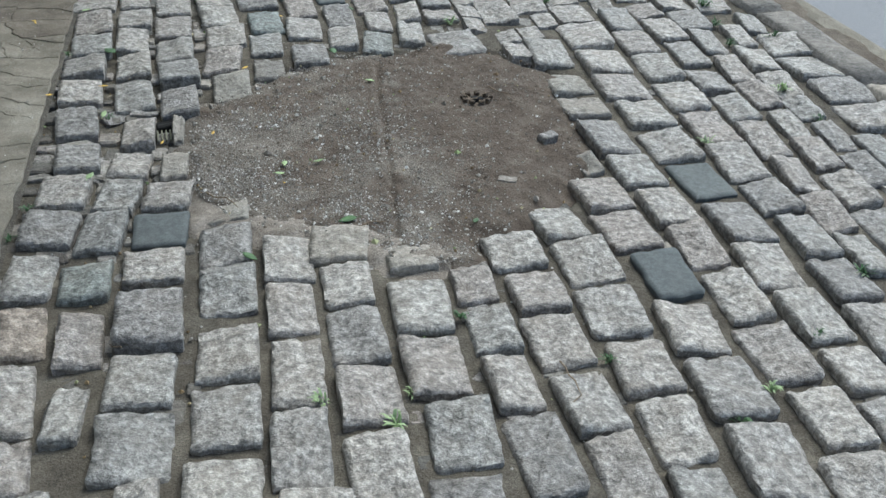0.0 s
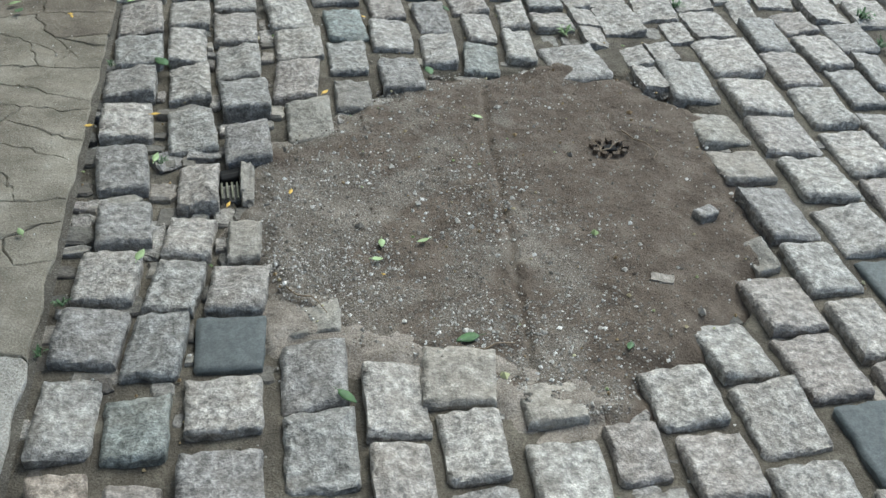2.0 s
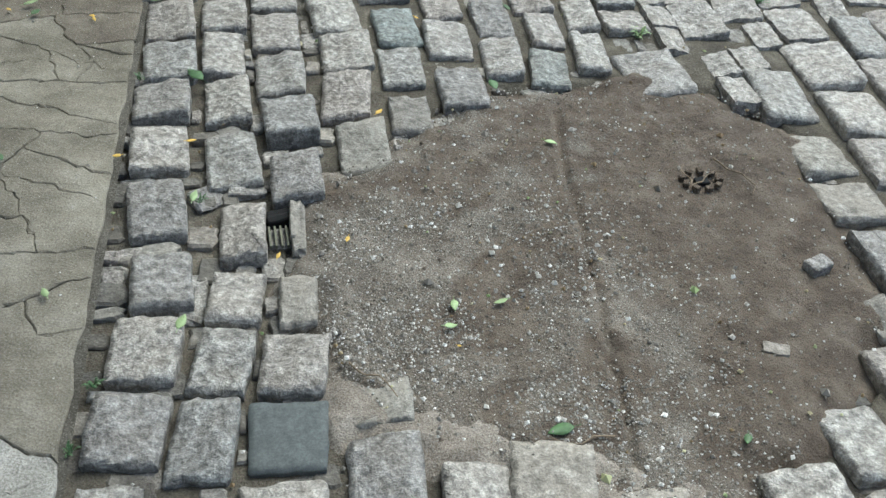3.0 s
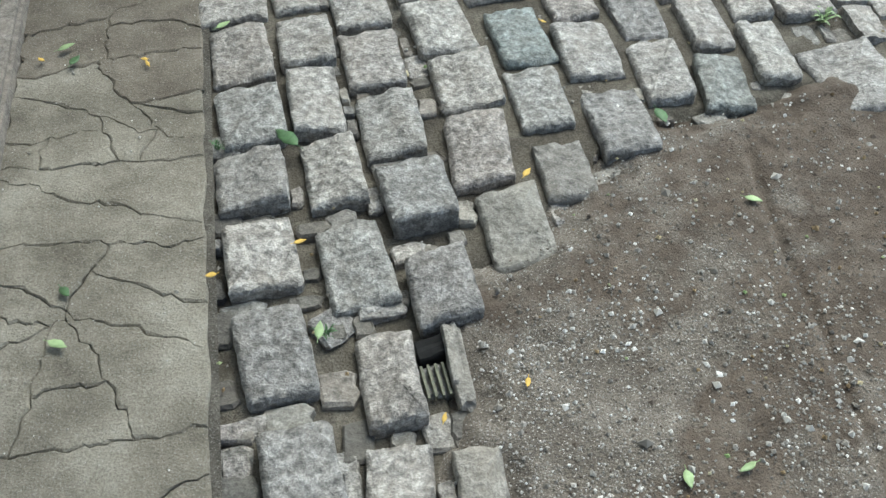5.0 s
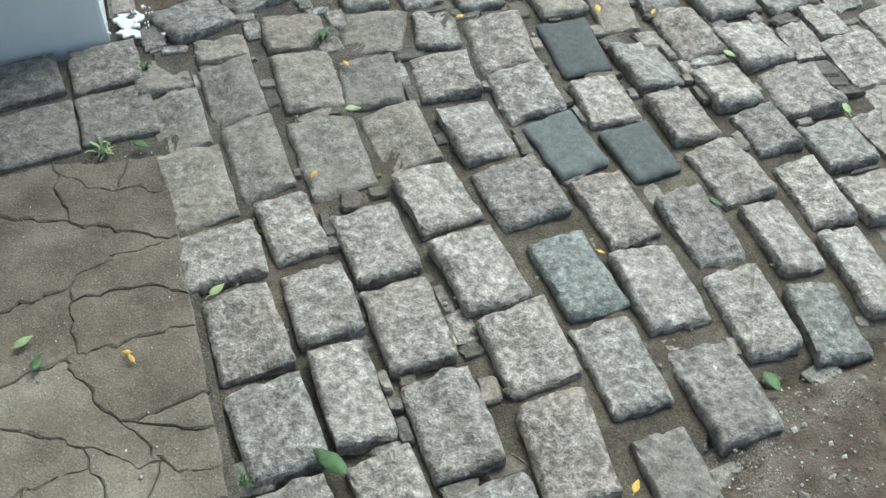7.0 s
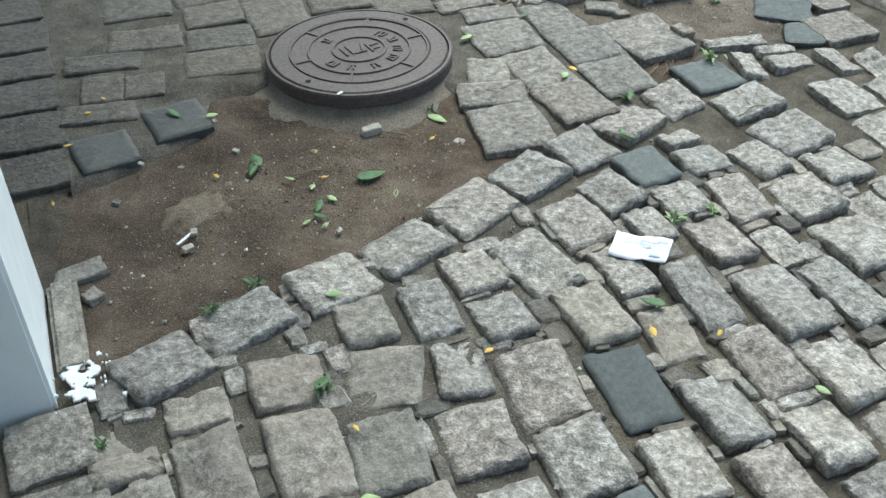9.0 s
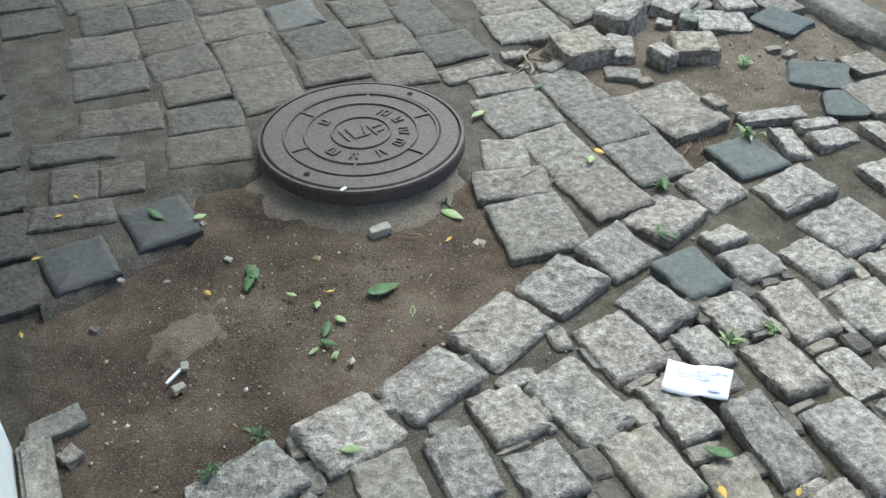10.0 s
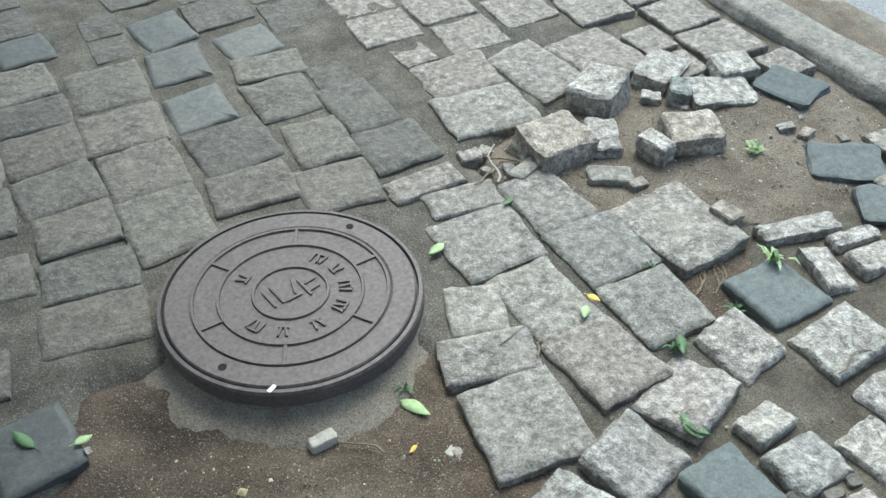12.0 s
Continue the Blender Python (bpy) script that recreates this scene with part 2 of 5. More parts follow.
def soil_patch(name, poly, level, material, label, step=0.018):
    xs, ys = [p[0] for p in poly], [p[1] for p in poly]

    def z(x, y):
        d = margin(poly, x, y) + 0.07 * noise.noise(Vector((x * 6, y * 6, 8.0))) + 0.03 * noise.noise(Vector((x * 19, y * 19, 4.0)))
        k = max(0.0, min(1.0, (d + 0.09) / 0.12))
        rim = 0.022 * math.exp(-max(0.0, d) / 0.07) * k if poly is HOLLOW else 0.0
        if poly is SAND_RIM:
            rim = rough_z(x + 5, y, 9, 0.009)
        return -0.045 + (level + 0.045) * k + rim + rough_z(x, y, 5, 0.010) + rough_z(x, y, 30, 0.004) + (groove_z(x, y) if poly is PATCH else 0.0)
    ob = sheet(name, spread(min(xs) - 0.15, max(xs) + 0.15, step), spread(min(ys) - 0.15, max(ys) + 0.15, step), z, material, lambda x, y: margin(poly, x, y) > -0.14)
    return tagged(ob, label, "bare soil", kind="structure")


SAND_RIM = [(-0.2, 2.28), (-0.05, 2.19), (0.12, 2.1), (0.3, 2.02), (0.44, 1.96), (0.5, 1.86), (0.38, 1.84), (0.24, 1.9), (0.06, 2.02), (-0.1, 2.08), (-0.22, 2.16)]
# joints round the manhole, filled flush with old mortar
def filled_z(x, y):
    far = max(0.0, min(1.0, (y - 5.3) / 0.5)) * max(0.0, min(1.0, (1.3 - x + 0.35 * (y - 5.5)) / 0.5))
    south = max(0.0, min(1.0, (4.6 - y) / 0.7))
    near_soil = max(0.0, 0.05 + max(margin(p, x, y) for p in (HOLLOW, DEBRIS, NOOK)))
    return -0.015 + 0.009 * far - 0.01 * south - 0.012 * max(0.0, min(1.0, (x - 0.1) / 0.5)) * (1 - far) + rough_z(x, y, 9, 0.004) - 0.9 * near_soil


filling = sheet("filled_joints", spread(-0.74, 1.75, 0.03), spread(3.9, 9.2, 0.03), filled_z, MORTAR,
                lambda x, y: all(margin(p, x, y) < 0.05 for p in (HOLLOW, DEBRIS, NOOK)) and x < 2.5 - 0.086 * y)
tagged(filling, "worn mortar filling the joints round the manhole", "pavement", kind="structure")
soil_patch("bare_soil", PATCH, -0.002, GRITTY, "bare gritty brown soil where setts are missing, with a rut across it", 0.009)
soil_patch("sand_drift", SAND_RIM, -0.001, RIM_SAND, "pale pinkish sand drifted against the setts", 0.012)
soil_patch("bare_soil", HOLLOW, -0.036, BARE, "damp dark brown soil beside the manhole")
soil_patch("bare_soil", DEBRIS, -0.02, TRODDEN, "trodden brown soil with loose broken stones")
soil_patch("bare_soil", NOOK, -0.025, BARE, "small gap of brown soil between setts")

# concrete strip, cracked into slabs
strip = sheet("concrete_strip", spread(-1.3, -0.74, 0.05), spread(-1.5, 4.95, 0.05), lambda x, y: -0.015 + rough_z(x, y, 4, 0.004), MORTAR)
tagged(strip, "strip of old grey-brown concrete, cracked all over", "pavement", kind="structure")


def jag(x, y):
    x, y = x + 0.009 * noise.noise(Vector((x * 55, y * 55, 6.0))), y + 0.009 * noise.noise(Vector((x * 55, y * 55, 16.0)))
    return x + 0.03 * noise.noise(Vector((x * 5, y * 5, 1.0))) + 0.016 * noise.noise(Vector((x * 22, y * 22, 5.0))), y + 0.03 * noise.noise(Vector((x * 5, y * 5, 9.0))) + 0.016 * noise.noise(Vector((x * 22, y * 22, 13.0)))


def slab(corners):
    """One slab between cracks: a jagged polygon with worn edges."""
    pts = []
    for (ax, ay), (bx, by) in zip(corners, corners[1:] + corners[:1]):
        n = max(2, int(math.hypot(bx - ax, by - ay) / 0.014))
        pts += [(ax + (bx - ax) * k / n, ay + (by - ay) * k / n) for k in range(n)]
    cx, cy = sum(p[0] for p in pts) / len(pts), sum(p[1] for p in pts) / len(pts)
    bm = bmesh.new()
    rings = []
    up, tip, roll = rnd.uniform(-0.002, 0.002), rnd.uniform(-0.006, 0.006), rnd.uniform(-0.006, 0.006)
    for inset, z in ((0.0006, -0.05), (0.001, -0.004), (0.0055, 0.0)):
        ring = []
        for px, py in pts:
            d = math.hypot(px - cx, py - cy) + 1e-6
            qx, qy = jag(px, py)
            chip = inset * max(0.35, 1 + 1.6 * noise.noise(Vector((px * 30, py * 30, 2.0))))
            if px > -0.775:
                qx = px + 0.012 * noise.noise(Vector((px * 9, py * 9, 2.0)))
            ring.append(bm.verts.new((qx - (px - cx) / d * chip, qy - (py - cy) / d * chip, z + rough_z(px, py, 3, 0.004) - 0.006 + up + tip * (px - cx) + roll * (py - cy))))
        rings.append(ring)
    for a, b in zip(rings, rings[1:]):
        for k in range(len(a)):
            bm.faces.new((a[k], a[(k + 1) % len(a)], b[(k + 1) % len(a)], b[k]))
    bm.faces.new(rings[-1])
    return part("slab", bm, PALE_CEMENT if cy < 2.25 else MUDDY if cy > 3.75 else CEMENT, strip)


def area(poly):
    return abs(sum(a[0] * b[1] - b[0] * a[1] for a, b in zip(poly, poly[1:] + poly[:1]))) / 2


def crack(poly, limit):
    """Breaks a polygon in two, again and again, across its longer way."""
    if area(poly) < limit:
        slab(poly)
        return
    cx, cy = sum(p[0] for p in poly) / len(poly), sum(p[1] for p in poly) / len(poly)
    wide = max(p[0] for p in poly) - min(p[0] for p in poly)
    tall = max(p[1] for p in poly) - min(p[1] for p in poly)
    a = (0.0 if tall > wide else math.pi / 2) + rnd.uniform(-0.55, 0.55)
    nx, ny = -math.sin(a), math.cos(a)
    off = (cx + rnd.uniform(-0.15, 0.15) * wide) * nx + (cy + rnd.uniform(-0.15, 0.15) * tall) * ny
    sides = ([], [])
    for p, q in zip(poly, poly[1:] + poly[:1]):
        dp, dq = p[0] * nx + p[1] * ny - off, q[0] * nx + q[1] * ny - off
        sides[dp > 0].append(p)
        if (dp > 0) != (dq > 0):
            k = dp / (dp - dq)
            c = (p[0] + (q[0] - p[0]) * k, p[1] + (q[1] - p[1]) * k)
            sides[0].append(c)
            sides[1].append(c)
    for side in sides:
        if len(side) > 2 and area(side) > 0.002:
            crack(side, rnd.choice((0.02, 0.035, 0.06, 0.1) if sum(p[1] for p in side) / len(side) > 3.2 else (0.02, 0.045, 0.09, 0.16)))


rnd = random.Random(9)
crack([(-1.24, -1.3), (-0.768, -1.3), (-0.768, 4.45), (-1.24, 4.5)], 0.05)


# ---- kerb, gutter and street ----
def kerb_x(y):
    return 2.655 - 0.086 * y


kerb = tagged(new("kerb"), "line of worn pale granite kerb stones", "kerb", kind="structure")
y = -1.4
while y < 9.0:
    length = rnd.uniform(0.7, 1.0)
    bm = bmesh.new()
    bmesh.ops.create_cube(bm, size=1.0)
    bmesh.ops.subdivide_edges(bm, edges=bm.edges[:], cuts=3, use_grid_fill=True)
    bmesh.ops.bevel(bm, geom=[e for e in bm.edges if len(e.link_faces) == 2 and e.calc_face_angle() > 1], offset=0.035, segments=2, affect="EDGES")
    for v in bm.verts:
        v.co = Vector((v.co.x * 0.165, v.co.y * (length - 0.012), v.co.z * 0.3)) + 0.008 * noise.noise_vector(v.co * 4 + Vector((0, y, 0)))
    ob = part("kerb_stone", bm, KERB, kerb, smooth=True)
    ob.matrix_basis = pose(kerb_x(y + length / 2) - 0.005, y + length / 2, -0.14, 0, 0, 4.9)
    y += length
gutter = sheet("gutter", spread(-0.1, 0.5, 0.03), spread(-1.4, 9.2, 0.05), lambda x, y: -0.07 - 0.12 * max(0, x - 0.14) + rough_z(x, y, 5, 0.012), TRODDEN)
for v in gutter.data.vertices:
    v.co.x += kerb_x(v.co.y) + 0.16
tagged(gutter, "earth gathered in the gutter along the kerb", "gutter", kind="structure")
road = sheet("road", spread(0.0, 8.0, 0.2), spread(-3, 14, 0.2), lambda x, y: -0.075 + 0.015 * x, ASPHALT)
for v in road.data.vertices:
    v.co.x += kerb_x(v.co.y) + 0.33
edge = sheet("road_edge", spread(-0.06, 0.1, 0.05), spread(-3, 14, 0.2), lambda x, y: -0.067 - abs(x) * 0.15, CEMENT)
for v in edge.data.vertices:
    v.co.x += kerb_x(v.co.y) + 0.33
tagged(edge, "pale worn edge of the street", "road edge", kind="structure")
tagged(road, "smooth grey asphalt street", "road", kind="structure")

# ---- manhole ----
HOLE = (0.222, 6.128)


def turned(profile, count=72):
    """A body of revolution from (radius, height) pairs."""
    bm = bmesh.new()
    rings = []
    for r, z in profile:
        if r < 1e-4:
            rings.append([bm.verts.new((0, 0, z))])
        else:
            rings.append([bm.verts.new((r * math.cos(k * math.tau / count), r * math.sin(k * math.tau / count), z)) for k in range(count)])
    for a, b in zip(rings, rings[1:]):
        for k in range(count):
            if len(a) == 1:
                bm.faces.new((a[0], b[k], b[(k + 1) % count]))
            elif len(b) == 1:
                bm.faces.new((a[k], a[(k + 1) % count], b[0]))
            else:
                bm.faces.new((a[k], a[(k + 1) % count], b[(k + 1) % count], b[k]))
    bmesh.ops.recalc_face_normals(bm, faces=bm.faces[:])
    return bm


manhole = tagged(new("manhole"), "round brown-grey cast iron manhole cover standing proud of the soil", "manhole")
manhole.matrix_basis = pose(*HOLE, 0.0, -1.5, 0.5, 0) @ Matrix.Diagonal((1.055, 1.055, 1, 1))
part("collar", turned([(0.24, -0.09), (0.42, -0.09), (0.37, -0.046), (0.335, -0.03), (0.3, -0.02), (0.284, -0.004), (0.25, 0.0)]), COLLAR, manhole, "rough concrete collar", True)
part("frame_ring", turned([(0.262, 0.0), (0.289, 0.0), (0.291, 0.036), (0.288, 0.043), (0.280, 0.044), (0.278, 0.03), (0.262, 0.03)]), IRON, manhole)
cover = part("cover", turned([(0.274, 0.02), (0.2745, 0.041), (0.271, 0.045), (0.224, 0.0455), (0.219, 0.042), (0.205, 0.042), (0.0, 0.0425)]), IRON, manhole)


def rib(radius, width=0.0045):
    return turned([(radius - width, 0.0415), (radius - width * 0.6, 0.0475), (radius + width * 0.6, 0.0475), (radius + width, 0.0415)])


for radius in (0.214, 0.158, 0.082):
    part("rib", rib(radius), IRON, cover)


def bar(length, width, height=0.005):
    bm = bmesh.new()
    bmesh.ops.create_cube(bm, size=1.0)
    bmesh.ops.bevel(bm, geom=bm.edges[:], offset=0.12, segments=1, affect="EDGES")
    for v in bm.verts:
        v.co = Vector((v.co.x * length, v.co.y * width, v.co.z * height))
    return bm


for k in range(6):
    a = k * 60 + 5
    ob = part("spoke", bar(0.056, 0.008), IRON, cover)
    ob.matrix_basis = pose(0.186 * math.cos(radians(a)), 0.186 * math.sin(radians(a)), 0.0445, 0, 0, a)
for a, strokes in ((38, 3), (11, 2), (-19, 3), (-49, 3), (-83, 2), (-119, 2), (-149, 3), (130, 2)):
    for j in range(strokes):
        w = a + (j - (strokes - 1) / 2) * 6.5
        ob = part("raised_bar", bar(0.03, 0.006), IRON, cover)
        ob.matrix_basis = pose(0.12 * math.cos(radians(w)), 0.12 * math.sin(radians(w)), 0.0445, 0, 0, w + (12 if j % 2 else -6))
    ob = part("raised_bar", bar(0.024, 0.006), IRON, cover)
    ob.matrix_basis = pose((0.108 if strokes == 2 else 0.133) * math.cos(radians(a)), (0.108 if strokes == 2 else 0.133) * math.sin(radians(a)), 0.0445, 0, 0, a + 90)
for x, y, l, a in ((-0.05, 0.0, 0.06, 100), (-0.03, 0.005, 0.06, 100), (0.0, -0.02, 0.04, 10), (0.012, 0.015, 0.05, 80), (0.032, 0.0, 0.06, 100), (0.05, -0.012, 0.03, 15), (0.05, 0.014, 0.03, 15)):
    ob = part("raised_bar", bar(l, 0.0065), IRON, cover)
    ob.matrix_basis = pose(x, y, 0.0445, 0, 0, a)
HOLE_DARK = plain("dark_hole", (0.01, 0.01, 0.01), 0.9)
for a in (35, 215):
    ob = part("lift_hole", turned([(0.0, 0.0), (0.009, 0.0), (0.009, 0.0012), (0.0, 0.0012)], 14), HOLE_DARK, cover, "dark lifting hole")
    ob.matrix_basis = pose(0.247 * math.cos(radians(a)), 0.247 * math.sin(radians(a)), 0.0453)

# ---- wall and pillars along the inner side ----
def block(name, x0, x1, y0, y1, z0, z1, material, label, category, bevel=0.012):
    bm = bmesh.new()
    bmesh.ops.create_cube(bm, size=1.0)
    for v in bm.verts:
        v.co = Vector(((x0 + x1) / 2 + v.co.x * (x1 - x0), (y0 + y1) / 2 + v.co.y * (y1 - y0), (z0 + z1) / 2 + v.co.z * (z1 - z0)))
    bmesh.ops.bevel(bm, geom=bm.edges[:], offset=bevel, segments=2, affect="EDGES")
    return tagged(part(name, bm, material), label, category, kind="structure")


# Upper wall is unseen; its height and grey keep light off the left.
block("wall_west", -1.6, -1.30, -4.0, 4.93, -0.2, 9.0, WALL, "plain grey wall along the pavement, its unseen upper part raised to shade it", "wall")
block("wall_base", -1.297, -1.232, -4.0, 4.925, -0.2, 0.035, KERB, "worn pale plinth at the foot of the wall", "plinth")
block("pillar_1", -1.5, -0.848, 4.94, 5.375, -0.2, 7.0, PAINT, "white painted square pillar with a cracked foot", "pillar", 0.008)
block("pillar_2", -1.5, -0.93, 6.32, 6.75, -0.2, 7.0, PAINT, "white painted square pillar", "pillar", 0.008)
block("wall_back", -1.6, -1.35, 5.378, 6.317, -0.2, 7.0, plain("dark_door_paint", (0.06, 0.07, 0.065), 0.6), "dark closed gateway between the pillars", "gate")
block("wall_north", -1.6, -1.0, 6.753, 12.0, -0.2, 7.0, PAINT, "plain white painted wall along the pavement", "wall")
block("edging_stone", -0.838, -0.765, 5.03, 5.36, -0.1, 0.008, STONES["w"], "pale edging stone at the pillar's foot", "edging")
sill = sheet("gate_floor", spread(-1.4, -0.74, 0.04), spread(5.35, 9.2, 0.04), lambda x, y: -0.022 + rough_z(x, y, 6, 0.008), JOINT)
tagged(sill, "dark worn earth floor before the gateway", "ground", kind="structure")
# Unseen overhead slab, added only to shade the left of the pavement.
block("canopy_south", -1.6, 0.25, 2.5, 4.3, 3.0, 3.2, WALL, "unseen plain grey slab added to shade the pavement's edge", "balcony")
# Likewise unseen; put above the gateway to darken the far left.
block("canopy", -1.6, 0.65, 5.9, 12.0, 2.85, 3.05, PAINT, "unseen plain white slab added overhead to shade the ground by the pillars", "canopy")

# ---- loose stones, litter and plants ----
GREENS = [(-0.575, 3.481, 0.112, 121), (-1.05, 3.098, 0.043, 303), (0.295, 3.389, 0.064, 278), (-1.085, 3.88, 0.053, 66), (0.209, 2.091, 0.068, 189), (-0.081, 1.929, 0.068, 309), (0.584, 2.035, 0.038, 242), (-0.814, 4.475, 0.055, 320), (0.423, 3.871, 0.045, 297), (-0.291, 4.78, 0.062, 33), (-0.123, 5.403, 0.061, 310), (0.062, 5.527, 0.112, 6), (-0.243, 5.689, 0.073, 240), (0.518, 4.738, 0.081, 132), (0.817, 5.4, 0.091, 282), (-0.41, 6.027, 0.082, 119), (-0.223, 5.728, 0.083, 98), (-0.114, 5.448, 0.071, 240), (0.008, 5.311, 0.046, 276), (0.806, 5.392, 0.065, 281), (0.932, 5.593, 0.07, 243), (0.846, 6.205, 0.049, 203)]
PALES = [(-1.053, 2.963, 0.047, 327), (-0.551, 2.906, 0.041, 77), (-0.859, 2.574, 0.031, 118), (0.404, 3.088, 0.039, 325), (-0.556, 2.459, 0.051, 77), (0.046, 2.466, 0.037, 267), (0.153, 2.469, 0.037, 199), (0.028, 2.401, 0.031, 7), (-0.289, 4.445, 0.043, 343), (-0.71, 3.959, 0.042, 32), (0.891, 4.069, 0.043, 81), (0.718, 4.354, 0.038, 302), (-1.11, 3.942, 0.046, 21), (-0.187, 5.051, 0.048, 154), (-0.301, 5.968, 0.041, 15), (-0.156, 5.604, 0.031, 137), (-0.106, 5.542, 0.031, 242), (-0.069, 5.468, 0.036, 304), (-0.164, 5.392, 0.029, 198), (-0.121, 5.36, 0.029, 218), (0.6, 6.131, 0.055, 202), (0.346, 5.74, 0.082, 295), (0.8, 5.779, 0.044, 227), (0.104, 5.428, 0.036, 68)]
YELLOWS = [(-0.757, 3.089, 0.027, 187), (-0.056, 3.262, 0.034, 49), (-0.57, 3.148, 0.032, 18), (-0.345, 2.665, 0.024, 69), (-0.18, 2.712, 0.025, 253), (-0.903, 3.834, 0.027, 111), (-1.171, 3.901, 0.027, 132), (0.039, 2.34, 0.01, 344), (-0.436, 4.243, 0.029, 223), (0.112, 3.81, 0.022, 320), (-0.911, 3.853, 0.023, 154), (0.608, 4.59, 0.025, 215), (0.467, 4.65, 0.039, 259), (0.089, 4.735, 0.032, 197), (-0.261, 4.629, 0.024, 293), (-0.728, 5.962, 0.03, 179), (-0.791, 5.684, 0.023, 273), (0.844, 5.808, 0.041, 299), (0.294, 5.647, 0.029, 208), (-0.347, 5.695, 0.027, 299), (-0.598, 6.194, 0.022, 118), (-0.653, 6.123, 0.025, 172), (-0.061, 5.577, 0.025, 349)]
WEEDS = [(0.449, 1.599, 0.059, 14), (0.061, 1.318, 0.059, 143), (0.22, 1.222, 0.064, 310), (1.008, 1.111, 0.053, 343), (1.137, 1.201, 0.048, 356), (0.778, 1.363, 0.049, 83), (1.345, 1.383, 0.052, 357), (1.626, 1.632, 0.066, 167), (2.192, 3.374, 0.076, 277), (1.988, 2.86, 0.079, 292), (2.056, 3.793, 0.095, 291), (0.276, 1.321, 0.04, 53), (1.501, 2.46, 0.06, 335), (0.329, 1.556, 0.036, 108), (1.975, 3.331, 0.062, 324), (1.995, 2.582, 0.053, 293), (2.012, 3.563, 0.065, 136), (1.31, 5.715, 0.09, 145), (1.12, 5.636, 0.058, 63), (0.742, 5.01, 0.069, 32), (0.855, 5.004, 0.047, 246), (1.564, 6.082, 0.067, 327), (0.346, 5.806, 0.056, 247), (-0.907, 4.494, 0.062, 45), (-0.772, 4.785, 0.052, 176), (-0.738, 3.498, 0.036, 34), (-0.296, 4.767, 0.05, 210), (-0.349, 5.195, 0.064, 77), (-0.47, 5.121, 0.055, 10), (0.931, 5.605, 0.053, 150), (-0.539, 2.906, 0.044, 218), (-0.725, 2.303, 0.042, 212), (-0.752, 2.137, 0.034, 60), (0.829, 3.697, 0.07, 22), (1.328, 3.917, 0.076, 309), (1.137, 6.385, 0.063, 314), (1.007, 6.383, 0.054, 23), (1.029, 5.841, 0.041, 193)]
TWIGS = [(-0.151, 2.26, 0.136, 300), (0.247, 2.064, 0.133, 169), (0.881, 2.909, 0.17, 282), (-0.416, 1.578, 0.034, 142), (0.653, 1.285, 0.15, 258), (0.189, 5.723, 0.147, 120), (-0.349, 5.543, 0.095, 18), (-0.107, 5.617, 0.088, 158), (1.229, 5.381, 0.109, 3), (0.653, 5.74, 0.057, 39)]
BITS = [(0.067, 4.338, 0.028, 55), (-0.54, 5.791, 0.036, 307), (0.372, 5.589, 0.059, 274), (-0.481, 5.403, 0.052, 16), (-0.299, 5.937, 0.034, 101), (0.362, 5.605, 0.053, 208), (-0.434, 5.782, 0.032, 149), (-0.267, 5.806, 0.039, 312), (-0.629, 5.676, 0.048, 134), (-0.455, 5.467, 0.046, 79)]


def floor_z(x, y):
    """Height of the soil or the sett tops at a place."""
    for poly, level in ((PATCH, 0.004), (HOLLOW, -0.03), (DEBRIS, -0.014), (NOOK, -0.021)):
        if margin(poly, x, y) > 0.02:
            return level
    return 0.004


def leaf(x, y, length, turn, material, name, label, category, group):
    """A curled leaf blade with a fold along its midrib and a stalk."""
    rr = random.Random(int(x * 1000) + int(y * 777))
    bm = bmesh.new()
    rows = []
    wide = length * rr.uniform(0.34, 0.5)
    curl = rr.uniform(0.05, 0.22)
    for k in range(7):
        u = k / 6
        w = wide * math.sin(math.pi * u ** 0.8) * 0.5 + 0.0006
        z = curl * length * (u - 0.5) ** 2 * 2
        bend = rr.uniform(-0.02, 0.02) * length
        rows.append([bm.verts.new(((u - 0.5) * length, s_ * w + bend, z + abs(s_) * w * 0.35)) for s_ in (-1, 0, 1)])
    for a, b in zip(rows, rows[1:]):
        for k in range(2):
            bm.faces.new((a[k], a[k + 1], b[k + 1], b[k]))
    solid = bmesh.ops.extrude_face_region(bm, geom=bm.faces[:])
    for v in solid["geom"]:
        if isinstance(v, bmesh.types.BMVert):
            v.co.z += 0.0012
    ob = part(name, bm, material, smooth=True)
    ob.matrix_basis = pose(x, y, floor_z(x, y) + 0.002, rr.uniform(-8, 8), rr.uniform(-8, 8), turn)
    stalk = bmesh.new()
    bmesh.ops.create_cone(stalk, segments=5, radius1=0.0009, radius2=0.0006, depth=length * 0.3, cap_ends=True)
    st = part("stalk", stalk, material, ob)
    st.matrix_basis = pose(-length * 0.6, 0, 0.004, 0, 90, 0)
    return tagged(ob, label, category, group)


for x, y, length, turn in GREENS:
    leaf(x, y, length * 0.85, turn, LEAF, "leaf", "fallen green leaf lying on the ground", "leaf", "green leaves")
for x, y, length, turn in PALES:
    leaf(x, y, length, turn, PALE_LEAF, "leaf", "small pale green fallen leaf", "leaf", "pale leaves")
for x, y, length, turn in YELLOWS:
    leaf(x, y, length * 0.85, turn, YELLOW_LEAF, "leaf", "small shrivelled yellow fallen leaf", "leaf", "yellow leaves")


